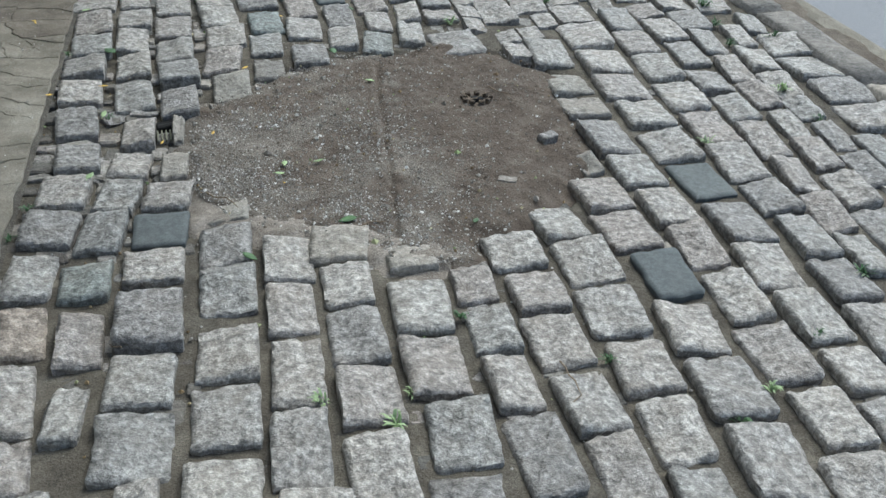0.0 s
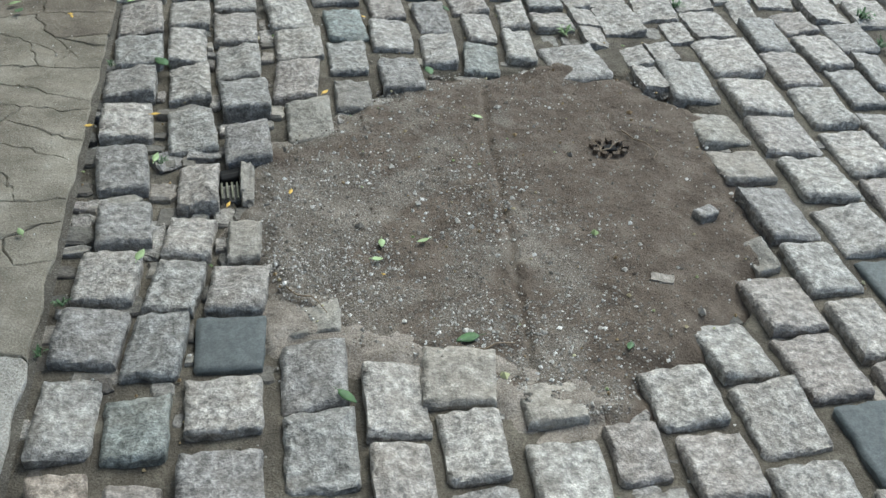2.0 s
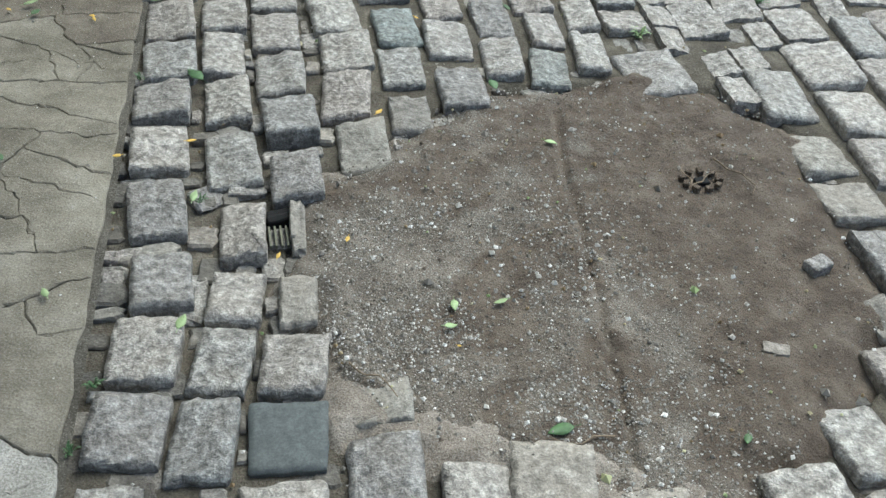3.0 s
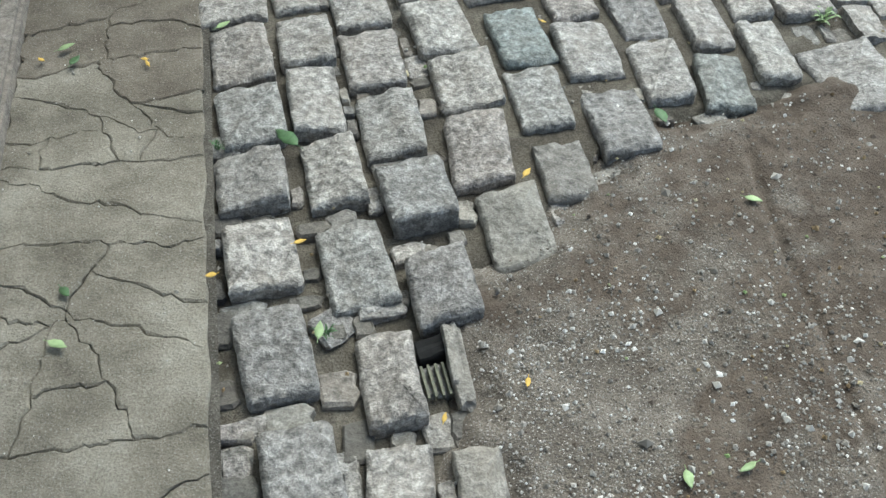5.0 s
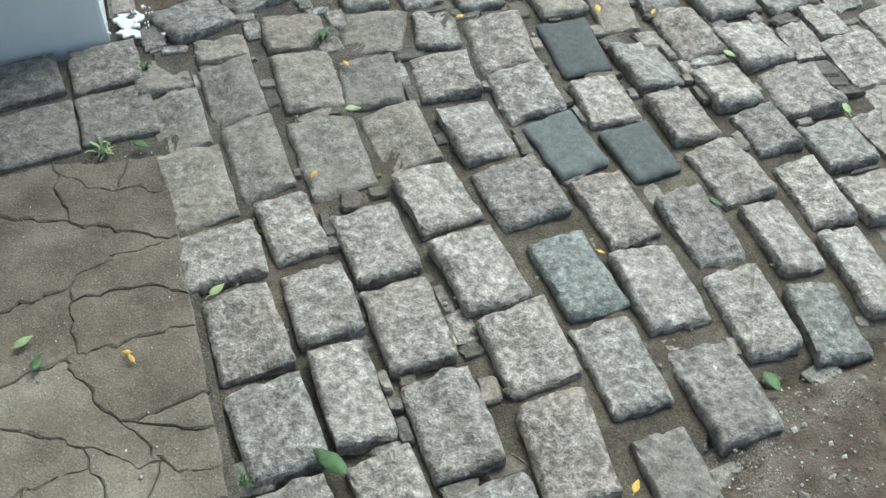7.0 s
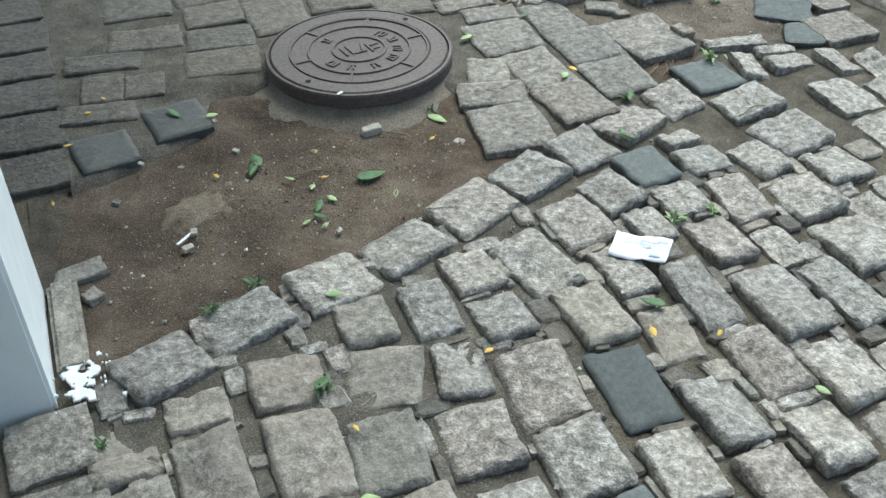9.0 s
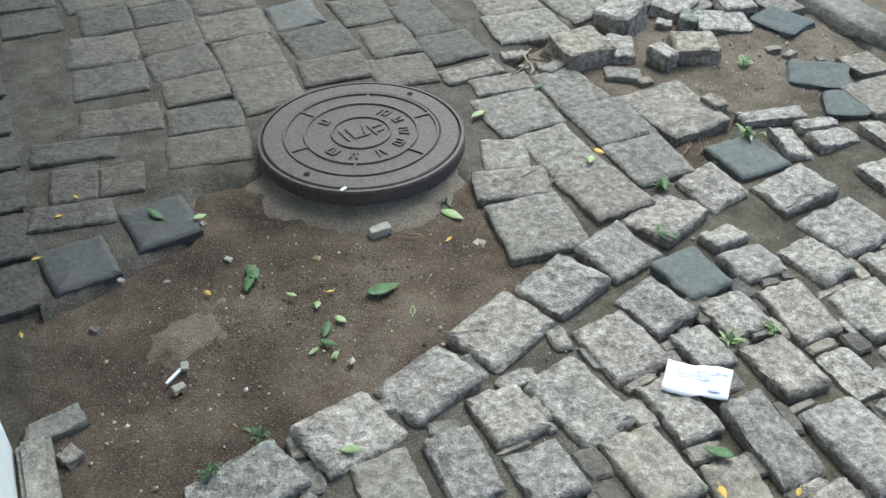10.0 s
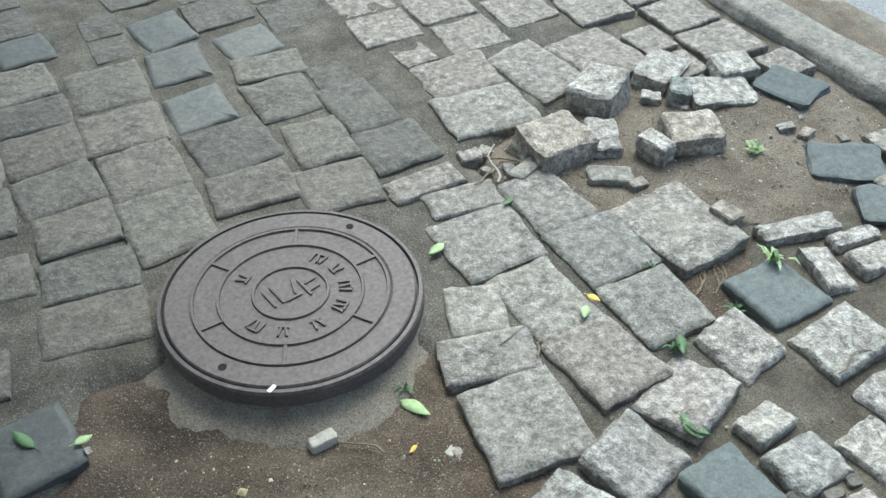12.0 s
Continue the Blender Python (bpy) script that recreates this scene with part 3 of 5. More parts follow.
def weed(x, y, size, turn):
    """A tuft of narrow blades and small leaves out of a joint."""
    rr = random.Random(int(x * 991) + int(y * 313))
    bm = bmesh.new()
    root = bm.verts.new((0, 0, -0.006))
    for k in range(rr.randint(14, 22)):
        a, reach, up = rr.uniform(0, math.tau), size * rr.uniform(0.25, 0.75), size * rr.uniform(0.15, 0.6)
        w = size * rr.uniform(0.035, 0.09)
        ox, oy = rr.uniform(-0.2, 0.2) * size, rr.uniform(-0.2, 0.2) * size
        rows = []
        for j in range(4):
            u = j / 3
            cx, cy, cz = ox + math.cos(a) * reach * u, oy + math.sin(a) * reach * u, up * math.sin(u * 2.2)
            h = w * math.sin(math.pi * (0.12 + 0.86 * u))
            rows.append((bm.verts.new((cx - math.sin(a) * h, cy + math.cos(a) * h, cz)), bm.verts.new((cx + math.sin(a) * h, cy - math.cos(a) * h, cz))))
        bm.faces.new((root, rows[0][0], rows[0][1]))
        for p, q in zip(rows, rows[1:]):
            bm.faces.new((p[0], p[1], q[1], q[0]))
    ob = part("weed", bm, rr.choice((LEAF, LEAF, PALE_LEAF)))
    ob.matrix_basis = pose(x, y, -0.012 if floor_z(x, y) > 0 else floor_z(x, y) - 0.004, 0, 0, turn)
    tagged(ob, "small green weed tuft growing from a joint", "weed", "weeds")


for x, y, size, turn in WEEDS:
    weed(x, y, size * 0.85, turn)


def lump(name, x, y, z, w, l, h, turn, material, label, category, group="", tilt=0, seed=0, smooth=False):
    """A broken stone: an uneven faceted block resting on the soil."""
    rr = random.Random(seed * 17 + int(x * 100))
    bm = bmesh.new()
    bmesh.ops.create_cube(bm, size=1.0)
    bmesh.ops.bevel(bm, geom=bm.edges[:], offset=0.07, segments=1, affect="EDGES")
    bmesh.ops.subdivide_edges(bm, edges=bm.edges[:], cuts=2, use_grid_fill=True)
    push = Vector((rr.uniform(0, 50), rr.uniform(0, 50), rr.uniform(0, 50)))
    slope, narrow = rr.uniform(-0.15, 0.15), rr.uniform(0.0, 0.1)
    for v in bm.verts:
        c = v.co
        c += 0.1 * noise.noise_vector(c * 2.2 + push) + 0.035 * noise.noise_vector(c * 7 + push)
        c.z += slope * c.x
        k = 1 - narrow * (c.z + 0.5)
        v.co = Vector((c.x * w * k, c.y * l * k, (c.z + 0.42) * h))
    ob = part(name, bm, material)
    ob.matrix_basis = pose(x, y, z, tilt, tilt * 0.5, turn)
    return tagged(ob, label, category, group)


def twig(x, y, length, turn, material=STRAW, thick=0.0025, label="thin dry brown twig lying on the ground"):
    rr = random.Random(int(x * 555) + int(y * 99))
    cu = bpy.data.curves.new("twig", "CURVE")
    cu.dimensions, cu.bevel_depth, cu.bevel_resolution = "3D", thick, 1
    sp = cu.splines.new("POLY")
    sp.points.add(6)
    for k in range(7):
        u = k / 6 - 0.5
        sp.points[k].co = (u * length, length * 0.12 * math.sin(u * 5 + rr.uniform(0, 1)) + rr.uniform(-0.03, 0.03) * length, rr.uniform(0, 0.003), 1)
        sp.points[k].radius = 1 - 0.5 * k / 6
    me = bpy.data.meshes.new_from_object(bpy.data.objects.new("twig", cu))
    me.materials.clear()
    me.materials.append(material)
    ob = new("twig", me)
    ob.matrix_basis = pose(x, y, floor_z(x, y) + thick + 0.001, 0, 0, turn)
    tagged(ob, label, "twig", "twigs")


for spot in TWIGS:
    twig(*spot)
splinter = tagged(part("wood_splinter", bar(0.075, 0.008, 0.004), PAPER), "pale splinter of wood lying on the soil", "splinter")
splinter.matrix_basis = pose(-0.477, 5.453, -0.03, 3, 4, 42)
twig(0.895, 6.36, 0.17, 55, BONE, 0.004, "bleached forked stick among the rubble")
twig(0.93, 6.39, 0.13, 120, STRAW, 0.0035)
twig(0.87, 6.33, 0.14, 10, STRAW, 0.003)
for k in range(6):
    twig(1.13 + 0.014 * k, 5.76 + 0.014 * (k % 3), 0.13 + 0.02 * (k % 2), 20 + 6 * k, STRAW, 0.0018, "dry root fibre between the setts")
lump("burrow", 0.778, 2.896, -0.012, 0.04, 0.028, 0.019, 10, HOLE_DARK, "small dark hole in the soil", "hole", "", 0, 90)
for k in range(9):
    lump("soil_clod", 0.778 + 0.05 * math.cos(k * 0.7), 2.9 + 0.04 * math.sin(k * 0.7), -0.004, 0.02, 0.016, 0.014, k * 50, BARE, "small clod of dug soil", "soil clod", "soil clods", 0, 91 + k)
twig(0.79, 2.9, 0.12, 20)
twig(0.74, 2.92, 0.09, 80)


G, Y, D = STONES["g"], STONES["y"], STONES["d"]
BASE = -0.035
lump("loose_sett", 1.083, 6.36, BASE, 0.2, 0.17, 0.095, 6, Y, "loose pinkish granite sett lying on soil", "stone", "loose setts", 4, 1)
lump("loose_sett", 1.335, 6.5, BASE, 0.16, 0.15, 0.1, 28, G, "loose rough grey granite sett", "stone", "loose setts", -5, 2)
lump("loose_sett", 1.44, 6.215, BASE, 0.17, 0.14, 0.085, -18, Y, "loose weathered granite sett on bare soil", "stone", "loose setts", 3, 3)
lump("broken_stone", 1.315, 6.21, BASE, 0.06, 0.1, 0.08, 12, G, "small broken stone standing upright", "stone", "broken stones", 0, 4)
lump("stone_slab", 1.65, 6.35, BASE, 0.19, 0.13, 0.05, -20, G, "flat tilted grey stone slab", "stone", "stone slabs", 6, 5)
lump("slate_slab", 1.86, 6.28, BASE, 0.16, 0.19, 0.04, 20, D, "dark blue-grey slate slab by the kerb", "stone", "slate slabs", 0, 6)
lump("slate_slab", 1.74, 5.93, BASE, 0.2, 0.16, 0.035, -35, D, "dark slate slab half sunk in soil", "stone", "slate slabs", 2, 7)
lump("slate_slab", 1.70, 5.75, BASE, 0.13, 0.14, 0.035, -30, D, "dark slate slab between the setts", "stone", "slate slabs", 0, 8)
lump("broken_stone", 1.56, 6.52, BASE, 0.16, 0.12, 0.065, 30, G, "broken grey stone in the rubble heap", "stone", "broken stones", 4, 9)
lump("broken_stone", 1.54, 6.40, BASE, 0.09, 0.07, 0.07, 50, STONES["b"], "greenish broken stone in the rubble", "stone", "broken stones", 6, 10)
lump("broken_stone", 1.76, 6.43, BASE, 0.13, 0.1, 0.07, -10, G, "broken grey stone in the rubble heap", "stone", "broken stones", 5, 11)
lump("broken_stone", 1.225, 6.335, BASE, 0.1, 0.15, 0.05, -25, STONES["h"], "flat grey stone wedge", "stone", "broken stones", 3, 12)
lump("broken_stone", 1.15, 6.19, BASE, 0.13, 0.06, 0.04, -30, STONES["w"], "pale sharp-edged shard of stone", "stone", "broken stones", 8, 13)
lump("broken_stone", 0.97, 6.31, BASE, 0.13, 0.05, 0.05, 20, STONES["w"], "pale sharp-edged shard of stone", "stone", "broken stones", 4, 14)
lump("broken_stone", 1.308, 5.90, BASE, 0.06, 0.08, 0.06, 10, STONES["w"], "small pale block of stone", "stone", "broken stones", 0, 15)
for k, (x, y, w) in enumerate(((0.86, 6.44, 0.07), (0.91, 6.45, 0.05), (0.93, 6.34, 0.05), (0.88, 6.37, 0.04), (1.713, 6.13, 0.05), (1.745, 6.08, 0.05), (1.60, 6.44, 0.06), (1.66, 6.46, 0.05), (1.47, 6.44, 0.06), (1.20, 6.13, 0.05), (1.0, 6.36, 0.05), (1.82, 6.02, 0.04), (1.52, 6.36, 0.05))):
    lump("broken_stone", x, y, BASE, w, w * 0.7, w * 0.6, k * 40, STONES["w"] if k % 2 else G, "small broken stone on bare soil", "stone", "broken stones", 6, 20 + k)
lump("cement_lump", -0.755, 5.385, -0.045, 0.13, 0.06, 0.05, 12, STONES["w"], "pale lump of old cement on soil", "rubble", "cement lumps", 4, 40)
lump("cement_lump", -0.735, 5.29, -0.045, 0.045, 0.045, 0.04, 30, STONES["w"], "small pale lump of cement", "rubble", "cement lumps", 0, 41)
lump("cement_lump", 0.137, 5.755, -0.045, 0.062, 0.032, 0.035, 3, BONE, "whitish broken piece of cement", "rubble", "cement lumps", 0, 42)
lump("pebble", 0.947, 2.53, -0.006, 0.06, 0.045, 0.035, 20, STONES["h"], "dark pebble on brown soil", "stone", "pebbles", 0, 43)
lump("pebble", 0.743, 2.277, -0.004, 0.06, 0.035, 0.012, -20, STONES["w"], "flat pale chip of stone", "stone", "pebbles", 0, 44)
for k, (x, y, length, turn) in enumerate(BITS):
    lump("stone_chip", x, y, floor_z(x, y) - 0.003, length * 0.55, length * 0.38, length * 0.22, turn, BONE if k % 2 else STONES["w"], "whitish chip of stone on the ground", "stone", "stone chips", 0, 60 + k)

# narrow stones and a broken grating wedged beside the patch
lump("wedge_stone", -0.298, 2.79, -0.036, 0.035, 0.2, 0.036, 2, STONES["w"], "thin pale stone on edge beside the soil", "stone", "wedge stones", 0, 80)
lump("wedge_stone", -0.533, 2.57, -0.056, 0.045, 0.17, 0.035, -2, STONES["h"], "narrow stone wedged in a joint", "stone", "wedge stones", 0, 81)
lump("wedge_stone", -0.525, 2.94, -0.062, 0.09, 0.08, 0.045, 30, STONES["h"], "mossy stone sunk between setts", "stone", "wedge stones", 8, 82)
lump("wedge_stone", -0.425, 2.955, -0.052, 0.1, 0.04, 0.04, 4, STONES["h"], "narrow stone wedged in a joint", "stone", "wedge stones", 0, 83)
lump("wedge_stone", -0.34, 2.84, -0.055, 0.07, 0.05, 0.05, 10, HOLE_DARK, "black stone in a deep joint", "stone", "wedge stones", 0, 84)
rack = tagged(new("plastic_grating"), "small broken greenish plastic grating in a joint", "grating")
rack.matrix_basis = pose(-0.345, 2.765, -0.02, 0, 0, 4)
GREENISH = plain("greenish_plastic", (0.14, 0.14, 0.1), 0.6)
for k in range(4):
    ob = part("grating_bar", bar(0.006, 0.075, 0.012), GREENISH, rack)
    ob.matrix_basis = pose(-0.021 + 0.014 * k, 0, 0)

# crumpled printed paper
bm = bmesh.new()
rows = []
for j in range(9):
    row = []
    for i in range(13):
        u, v = i / 12 - 0.5, j / 8 - 0.5
        row.append(bm.verts.new((u * 0.145, v * 0.092 + 0.006 * math.sin(u * 5), 0.006 + 0.012 * u * u + 0.009 * noise.noise(Vector((u * 5, v * 4, 2.0))))))
    rows.append(row)
for a, b in zip(rows, rows[1:]):
    for k in range(12):
        bm.faces.new((a[k], a[k + 1], b[k + 1], b[k]))
top = bmesh.ops.extrude_face_region(bm, geom=bm.faces[:])
for v in top["geom"]:
    if isinstance(v, bmesh.types.BMVert):
        v.co.z += 0.0015
paper = tagged(part("paper", bm, PAPER, smooth=True), "crumpled white and pale blue printed paper on the setts", "paper")
paper.matrix_basis = pose(0.59, 4.924, 0.006, 4, -2, -43)
PRINT = plain("pale_print", (0.5, 0.55, 0.75), 0.8, 0, 0.2)
for x, y, w, l in ((0.02, 0.022, 0.05, 0.006), (-0.01, 0.008, 0.07, 0.005), (0.04, -0.022, 0.03, 0.008), (0.05, 0.03, 0.03, 0.006)):
    ob = part("print_bar", bar(w, l, 0.001), PRINT, paper)
    ob.matrix_basis = pose(x, y, 0.0125)

# white paint spilt over the stones at the pillar's foot
def paint_z(x, y):
    return 0.004 + 0.003 * noise.noise(Vector((x * 40, y * 40, 1.0)))


def spilt(x, y):
    reach = math.hypot((x + 0.79) / 0.07, (y - 5.0) / 0.085)
    return noise.fractal(Vector((x * 28, y * 28, 4.0)), 0.8, 2.0, 4) > reach * 0.75 - 0.32


splash = sheet("paint_splash", spread(-0.92, -0.66, 0.004), spread(4.86, 5.14, 0.004), paint_z, PAINT, spilt)
thick = splash.modifiers.new("thickness", "SOLIDIFY")
thick.thickness, thick.offset = 0.006, -1
tagged(splash, "dried splash of white paint over the stones", "paint splash")


# ---- grit and pebbles ----
def grit(name, count, place, sizes, material, label, seed):
    """Small faceted pebbles strewn over bare soil."""
    rr = random.Random(seed)
    verts, faces = [], []
    for _ in range(count):
        x, y, z = place(rr)
        s_ = rr.uniform(*sizes) * (1 + (rr.random() > 0.95) * 1.2)
        k = len(verts)
        a = rr.uniform(0, 3)
        for i in range(4):
            q = s_ * rr.uniform(0.6, 1.2)
            verts.append((x + q * math.cos(a + i * 1.57), y + q * math.sin(a + i * 1.57), z + s_ * rr.uniform(-0.2, 0.2)))
        verts += [(x, y, z + s_ * rr.uniform(0.5, 0.9)), (x, y, z - s_)]
        for i in range(4):
            faces += [(k + i, k + (i + 1) % 4, k + 4), (k + (i + 1) % 4, k + i, k + 5)]
    me = bpy.data.meshes.new(name)
    me.from_pydata(verts, [], faces)
    me.materials.append(material)
    tagged(new(name, me), label, "gravel", kind="stuff")


def speckled(name, *stops):
    m, t, b = nodes_of(name, 0.85)
    g = t.nodes.new("ShaderNodeNewGeometry")
    t.links.new(ramp(t, g.outputs["Random Per Island"], *stops), b.inputs["Base Color"])
    return m


PEBBLE = speckled("pebbles", (0.0, (0.14, 0.125, 0.105)), (0.45, (0.27, 0.25, 0.22)), (0.8, (0.45, 0.43, 0.39)), (1.0, (0.8, 0.78, 0.74)))
CRUMB = speckled("soil_crumbs", (0.0, (0.09, 0.072, 0.056)), (0.6, (0.15, 0.122, 0.097)), (0.93, (0.27, 0.235, 0.195)), (1.0, (0.6, 0.57, 0.5)))


def strewn(poly, level, lean=None):
    xs, ys = [p[0] for p in poly], [p[1] for p in poly]

    def place(rr):
        while True:
            x, y = rr.uniform(min(xs), max(xs)), rr.uniform(min(ys), max(ys))
            if margin(poly, x, y) > -0.02 and (lean is None or rr.random() < lean(x, y)):
                return x, y, level + rough_z(x, y, 5, 0.010) + rough_z(x, y, 30, 0.004) + (groove_z(x, y) if poly is PATCH else 0.0)
    return place


grit("gravel", 9500, strewn(PATCH, -0.001, lambda x, y: 0.08 + max(0, min(1, (0.75 - x) * 2)) * max(0.2, min(1, (3.05 - y) * 2.2)) * max(0.1, min(1, 0.6 + 1.6 * noise.noise(Vector((x * 4, y * 4, 6.0)))))), (0.0015, 0.0042), PEBBLE, "pale fine gravel strewn on the bare soil", 5)
grit("soil_crumbs", 1200, strewn(PATCH, -0.001), (0.0015, 0.004), CRUMB, "crumbs of brown soil", 6)
grit("soil_crumbs", 3200, strewn(HOLLOW, -0.034), (0.001, 0.0036), CRUMB, "crumbs of dark soil beside the manhole", 7)
grit("gravel", 220, strewn(HOLLOW, -0.034), (0.0015, 0.005), PEBBLE, "scattered small pebbles on dark soil", 8)
grit("soil_crumbs", 700, strewn(DEBRIS, -0.019), (0.001, 0.004), CRUMB, "crumbs of soil among broken stones", 9)
grit("gravel", 260, strewn(DEBRIS, -0.019), (0.002, 0.006), PEBBLE, "small pebbles among broken stones", 10)
grit("gravel", 500, lambda rr: (rr.uniform(-1.22, -0.78), rr.uniform(1.5, 4.5), -0.004), (0.001, 0.003), PEBBLE, "pale grit on the concrete strip", 12)

LITTER = speckled("leaf_litter", (0.0, (0.16, 0.11, 0.06)), (0.35, (0.3, 0.22, 0.12)), (0.6, (0.45, 0.4, 0.25)), (0.8, (0.2, 0.3, 0.12)), (1.0, (0.62, 0.55, 0.38)))
grit("leaf_litter", 260, strewn(HOLLOW, -0.033), (0.002, 0.0055), LITTER, "flecks of dry leaf on the soil", 14)
grit("leaf_litter", 90, strewn(PATCH, 0.001), (0.003, 0.007), LITTER, "flecks of dry leaf on the gravel", 15)
grit("gravel", 320, strewn(PATCH, 0.0, lambda x, y: 0.15 + max(0, min(1, (0.6 - x) * 2))), (0.0035, 0.0075), PEBBLE, "larger pale pebbles on the bare soil", 16)
grit("gravel", 700, lambda rr: (rr.uniform(-0.75, 1.3), rr.uniform(1.0, 5.4), -0.018 + rr.uniform(-0.004, 0.004)), (0.0025, 0.007), PEBBLE, "small pebbles lying in the joints", 17)
grit("leaf_litter", 260, lambda rr: (rr.uniform(-0.75, 1.3), rr.uniform(1.0, 5.4), -0.016), (0.003, 0.008), LITTER, "flecks of dry leaf in the joints", 18)
SAND = earth("pale_sand", ((0.3, (0.11, 0.09, 0.068)), (0.5, (0.18, 0.15, 0.117)), (0.72, (0.27, 0.232, 0.185))), 12, 0.8)
mound = sheet("sand_mound", spread(-0.66, -0.24, 0.012), spread(5.4, 5.76, 0.012), lambda x, y: -0.053 + 0.03 * math.exp(-((x + 0.45) / 0.12) ** 2 - ((y - 5.58) / 0.08) ** 2) + rough_z(x, y, 9, 0.014) + rough_z(x, y, 40, 0.005), SAND)
tagged(mound, "low mound of pale sand on the soil", "sand", kind="structure")

drip = part("paint_drip", bar(0.02, 0.009, 0.003), PAINT, manhole, "dried white paint on the rim")
drip.matrix_basis = pose(-0.135, -0.245, 0.046, 0, 0, 30)

# ---- setts ----
def sett_mesh(seed, flat=1.0):
    """A hewn block one unit wide and long: four uneven sides, knocked corners, a rough top."""
    rr = random.Random(seed)
    corners = [(sx * (0.5 + rr.uniform(-0.035, 0.03)), sy * (0.5 + rr.uniform(-0.035, 0.03))) for sx, sy in ((-1, -1), (1, -1), (1, 1), (-1, 1))]
    cuts = [rr.choice((0.02, 0.035, 0.05, 0.09)) * (1.0 if flat == 1 else 0.6) for _ in range(4)]
    outline = []
    for k in range(4):
        (ax, ay), (bx, by) = corners[k], corners[(k + 1) % 4]
        nx, ny = by - ay, ax - bx
        wave, lift = rr.uniform(0, 40), rr.uniform(-0.012, 0.018)
        for i in range(9):
            u = cuts[k] + (1 - cuts[k] - cuts[(k + 1) % 4]) * i / 8
            off = lift * math.sin(math.pi * u) + 0.03 * noise.noise(Vector((u * 4, wave, seed))) + rr.uniform(-0.011, 0.009)
            outline.append((ax + (bx - ax) * u + nx * off, ay + (by - ay) * u + ny * off))
        cx, cy = corners[(k + 1) % 4]
        c = cuts[(k + 1) % 4]
        outline.append((cx * (1 - 0.62 * c), cy * (1 - 0.62 * c)))
    count = len(outline)
    chips = [0.0] * count
    for _ in range(rr.randint(1, 4)):
        k, deep = rr.randrange(count), rr.uniform(0.02, 0.06)
        for j, share in ((-1, 0.5), (0, 1.0), (1, 0.7)):
            chips[(k + j) % count] = deep * share * (1.0 if flat == 1 else 0.4)

    def hewn(x, y):
        return flat * (0.0055 * noise.noise(Vector((x * 2.6, y * 2.6, seed * 1.7))) + 0.0035 * noise.noise(Vector((x * 7, y * 7, seed * 2.3))))

    bm = bmesh.new()
    lean_x, lean_y = rr.uniform(-0.02, 0.02) * flat, rr.uniform(-0.02, 0.02) * flat
    rings = []
    for scale, z, jitter in ((0.96, -0.11, 0.0), (1.0, -0.009, 0.003), (0.968, -0.001, 0.0015), (0.8, 0.0, 0.0015), (0.42, 0.0015, 0.001)):
        ring = []
        for (x, y), chip in zip(outline, chips):
            q = scale * (1 + (rr.uniform(-0.016, 0.012) if 0.9 < scale < 1 else 0.0)) - (chip if 0.9 < scale < 1 else 0.0)
            ring.append(bm.verts.new((x * q, y * q, z * (1.0 if flat == 1 or z < -0.1 else 0.6) + hewn(x * q, y * q) + x * lean_x + y * lean_y - (chip * 0.06 if 0.9 < scale <= 1 else 0) + rr.uniform(-jitter, jitter) * flat)))
        rings.append(ring)
    for a, b in zip(rings, rings[1:]):
        for k in range(count):
            bm.faces.new((a[k], a[(k + 1) % count], b[(k + 1) % count], b[k]))
    top = bm.verts.new((0, 0, 0.002 + hewn(0, 0)))
    for k in range(count):
        bm.faces.new((rings[-1][k], rings[-1][(k + 1) % count], top))
    me = bpy.data.meshes.new("sett")
    bm.to_mesh(me)
    bm.free()
    me.shade_smooth()
    me.set_sharp_from_angle(angle=radians(30))
    return me


SHAPES = [sett_mesh(k) for k in range(18)]
FLAT = [sett_mesh(k + 50, 0.3) for k in range(18)]
SETTS = {}
for key, stuff in STONES.items():
    SETTS[key] = []
    for k in range(18 if key in "gop" else 5):
        me = (FLAT if key in "ospd" else SHAPES)[(k * 5 + len(SETTS)) % 18].copy()
        me.materials.append(stuff)
        SETTS[key].append(me)
SETTS["r"] = SETTS["g"]
SETTS["e"] = SETTS["w"]
LIFT = {"g": 0.0, "b": 0.0, "y": 0.0, "h": 0.02, "w": -0.005, "e": 0.002, "o": 0.001, "p": 0.003, "d": -0.004, "r": 0.0, "s": 0.001}
laid = []
pick = random.Random(11)


def course(*stones):
    """Setts of one course: place, width, length, turn and sort of stone."""
    for x, y, w, l, turn, sort in stones:
        w, l = (w * 1.04, l * 1.03) if sort == "w" and y > 4.25 else (w * 1.03, l * 1.03) if sort in "op" and y > 5.5 else (w * 0.985, l * 0.98) if sort in "ospr" or y > 4.25 else (w * 1.02, l * 0.985) if x > 0.95 else (w * 0.975, l * 0.955) if x < -0.2 and 2.4 < y < 3.45 else (w, l * 0.98) if y >= 3.45 else (w * 0.99, l * 0.968)
        ob = new("sett", pick.choice(SETTS[sort]))
        ob.parent = pavement
        up = pick.uniform(-0.003, 0.005) * (0.4 if sort in "osp" else 1) + LIFT[sort]
        flip = pick.choice((0, 180))
        tip = 0.3 if sort in "osp" else 0.6 if y > 4.25 else 1.0
        y -= 0.8 * up
        ob.matrix_basis = pose(x, y, up, pick.uniform(-1.8, 1.8) * tip, pick.uniform(-1.8, 1.8) * tip, turn + flip + pick.uniform(-1.5, 1.5)) @ Matrix.Diagonal((w, l, 1, 1))
        laid.append((x, y, w, l, turn))


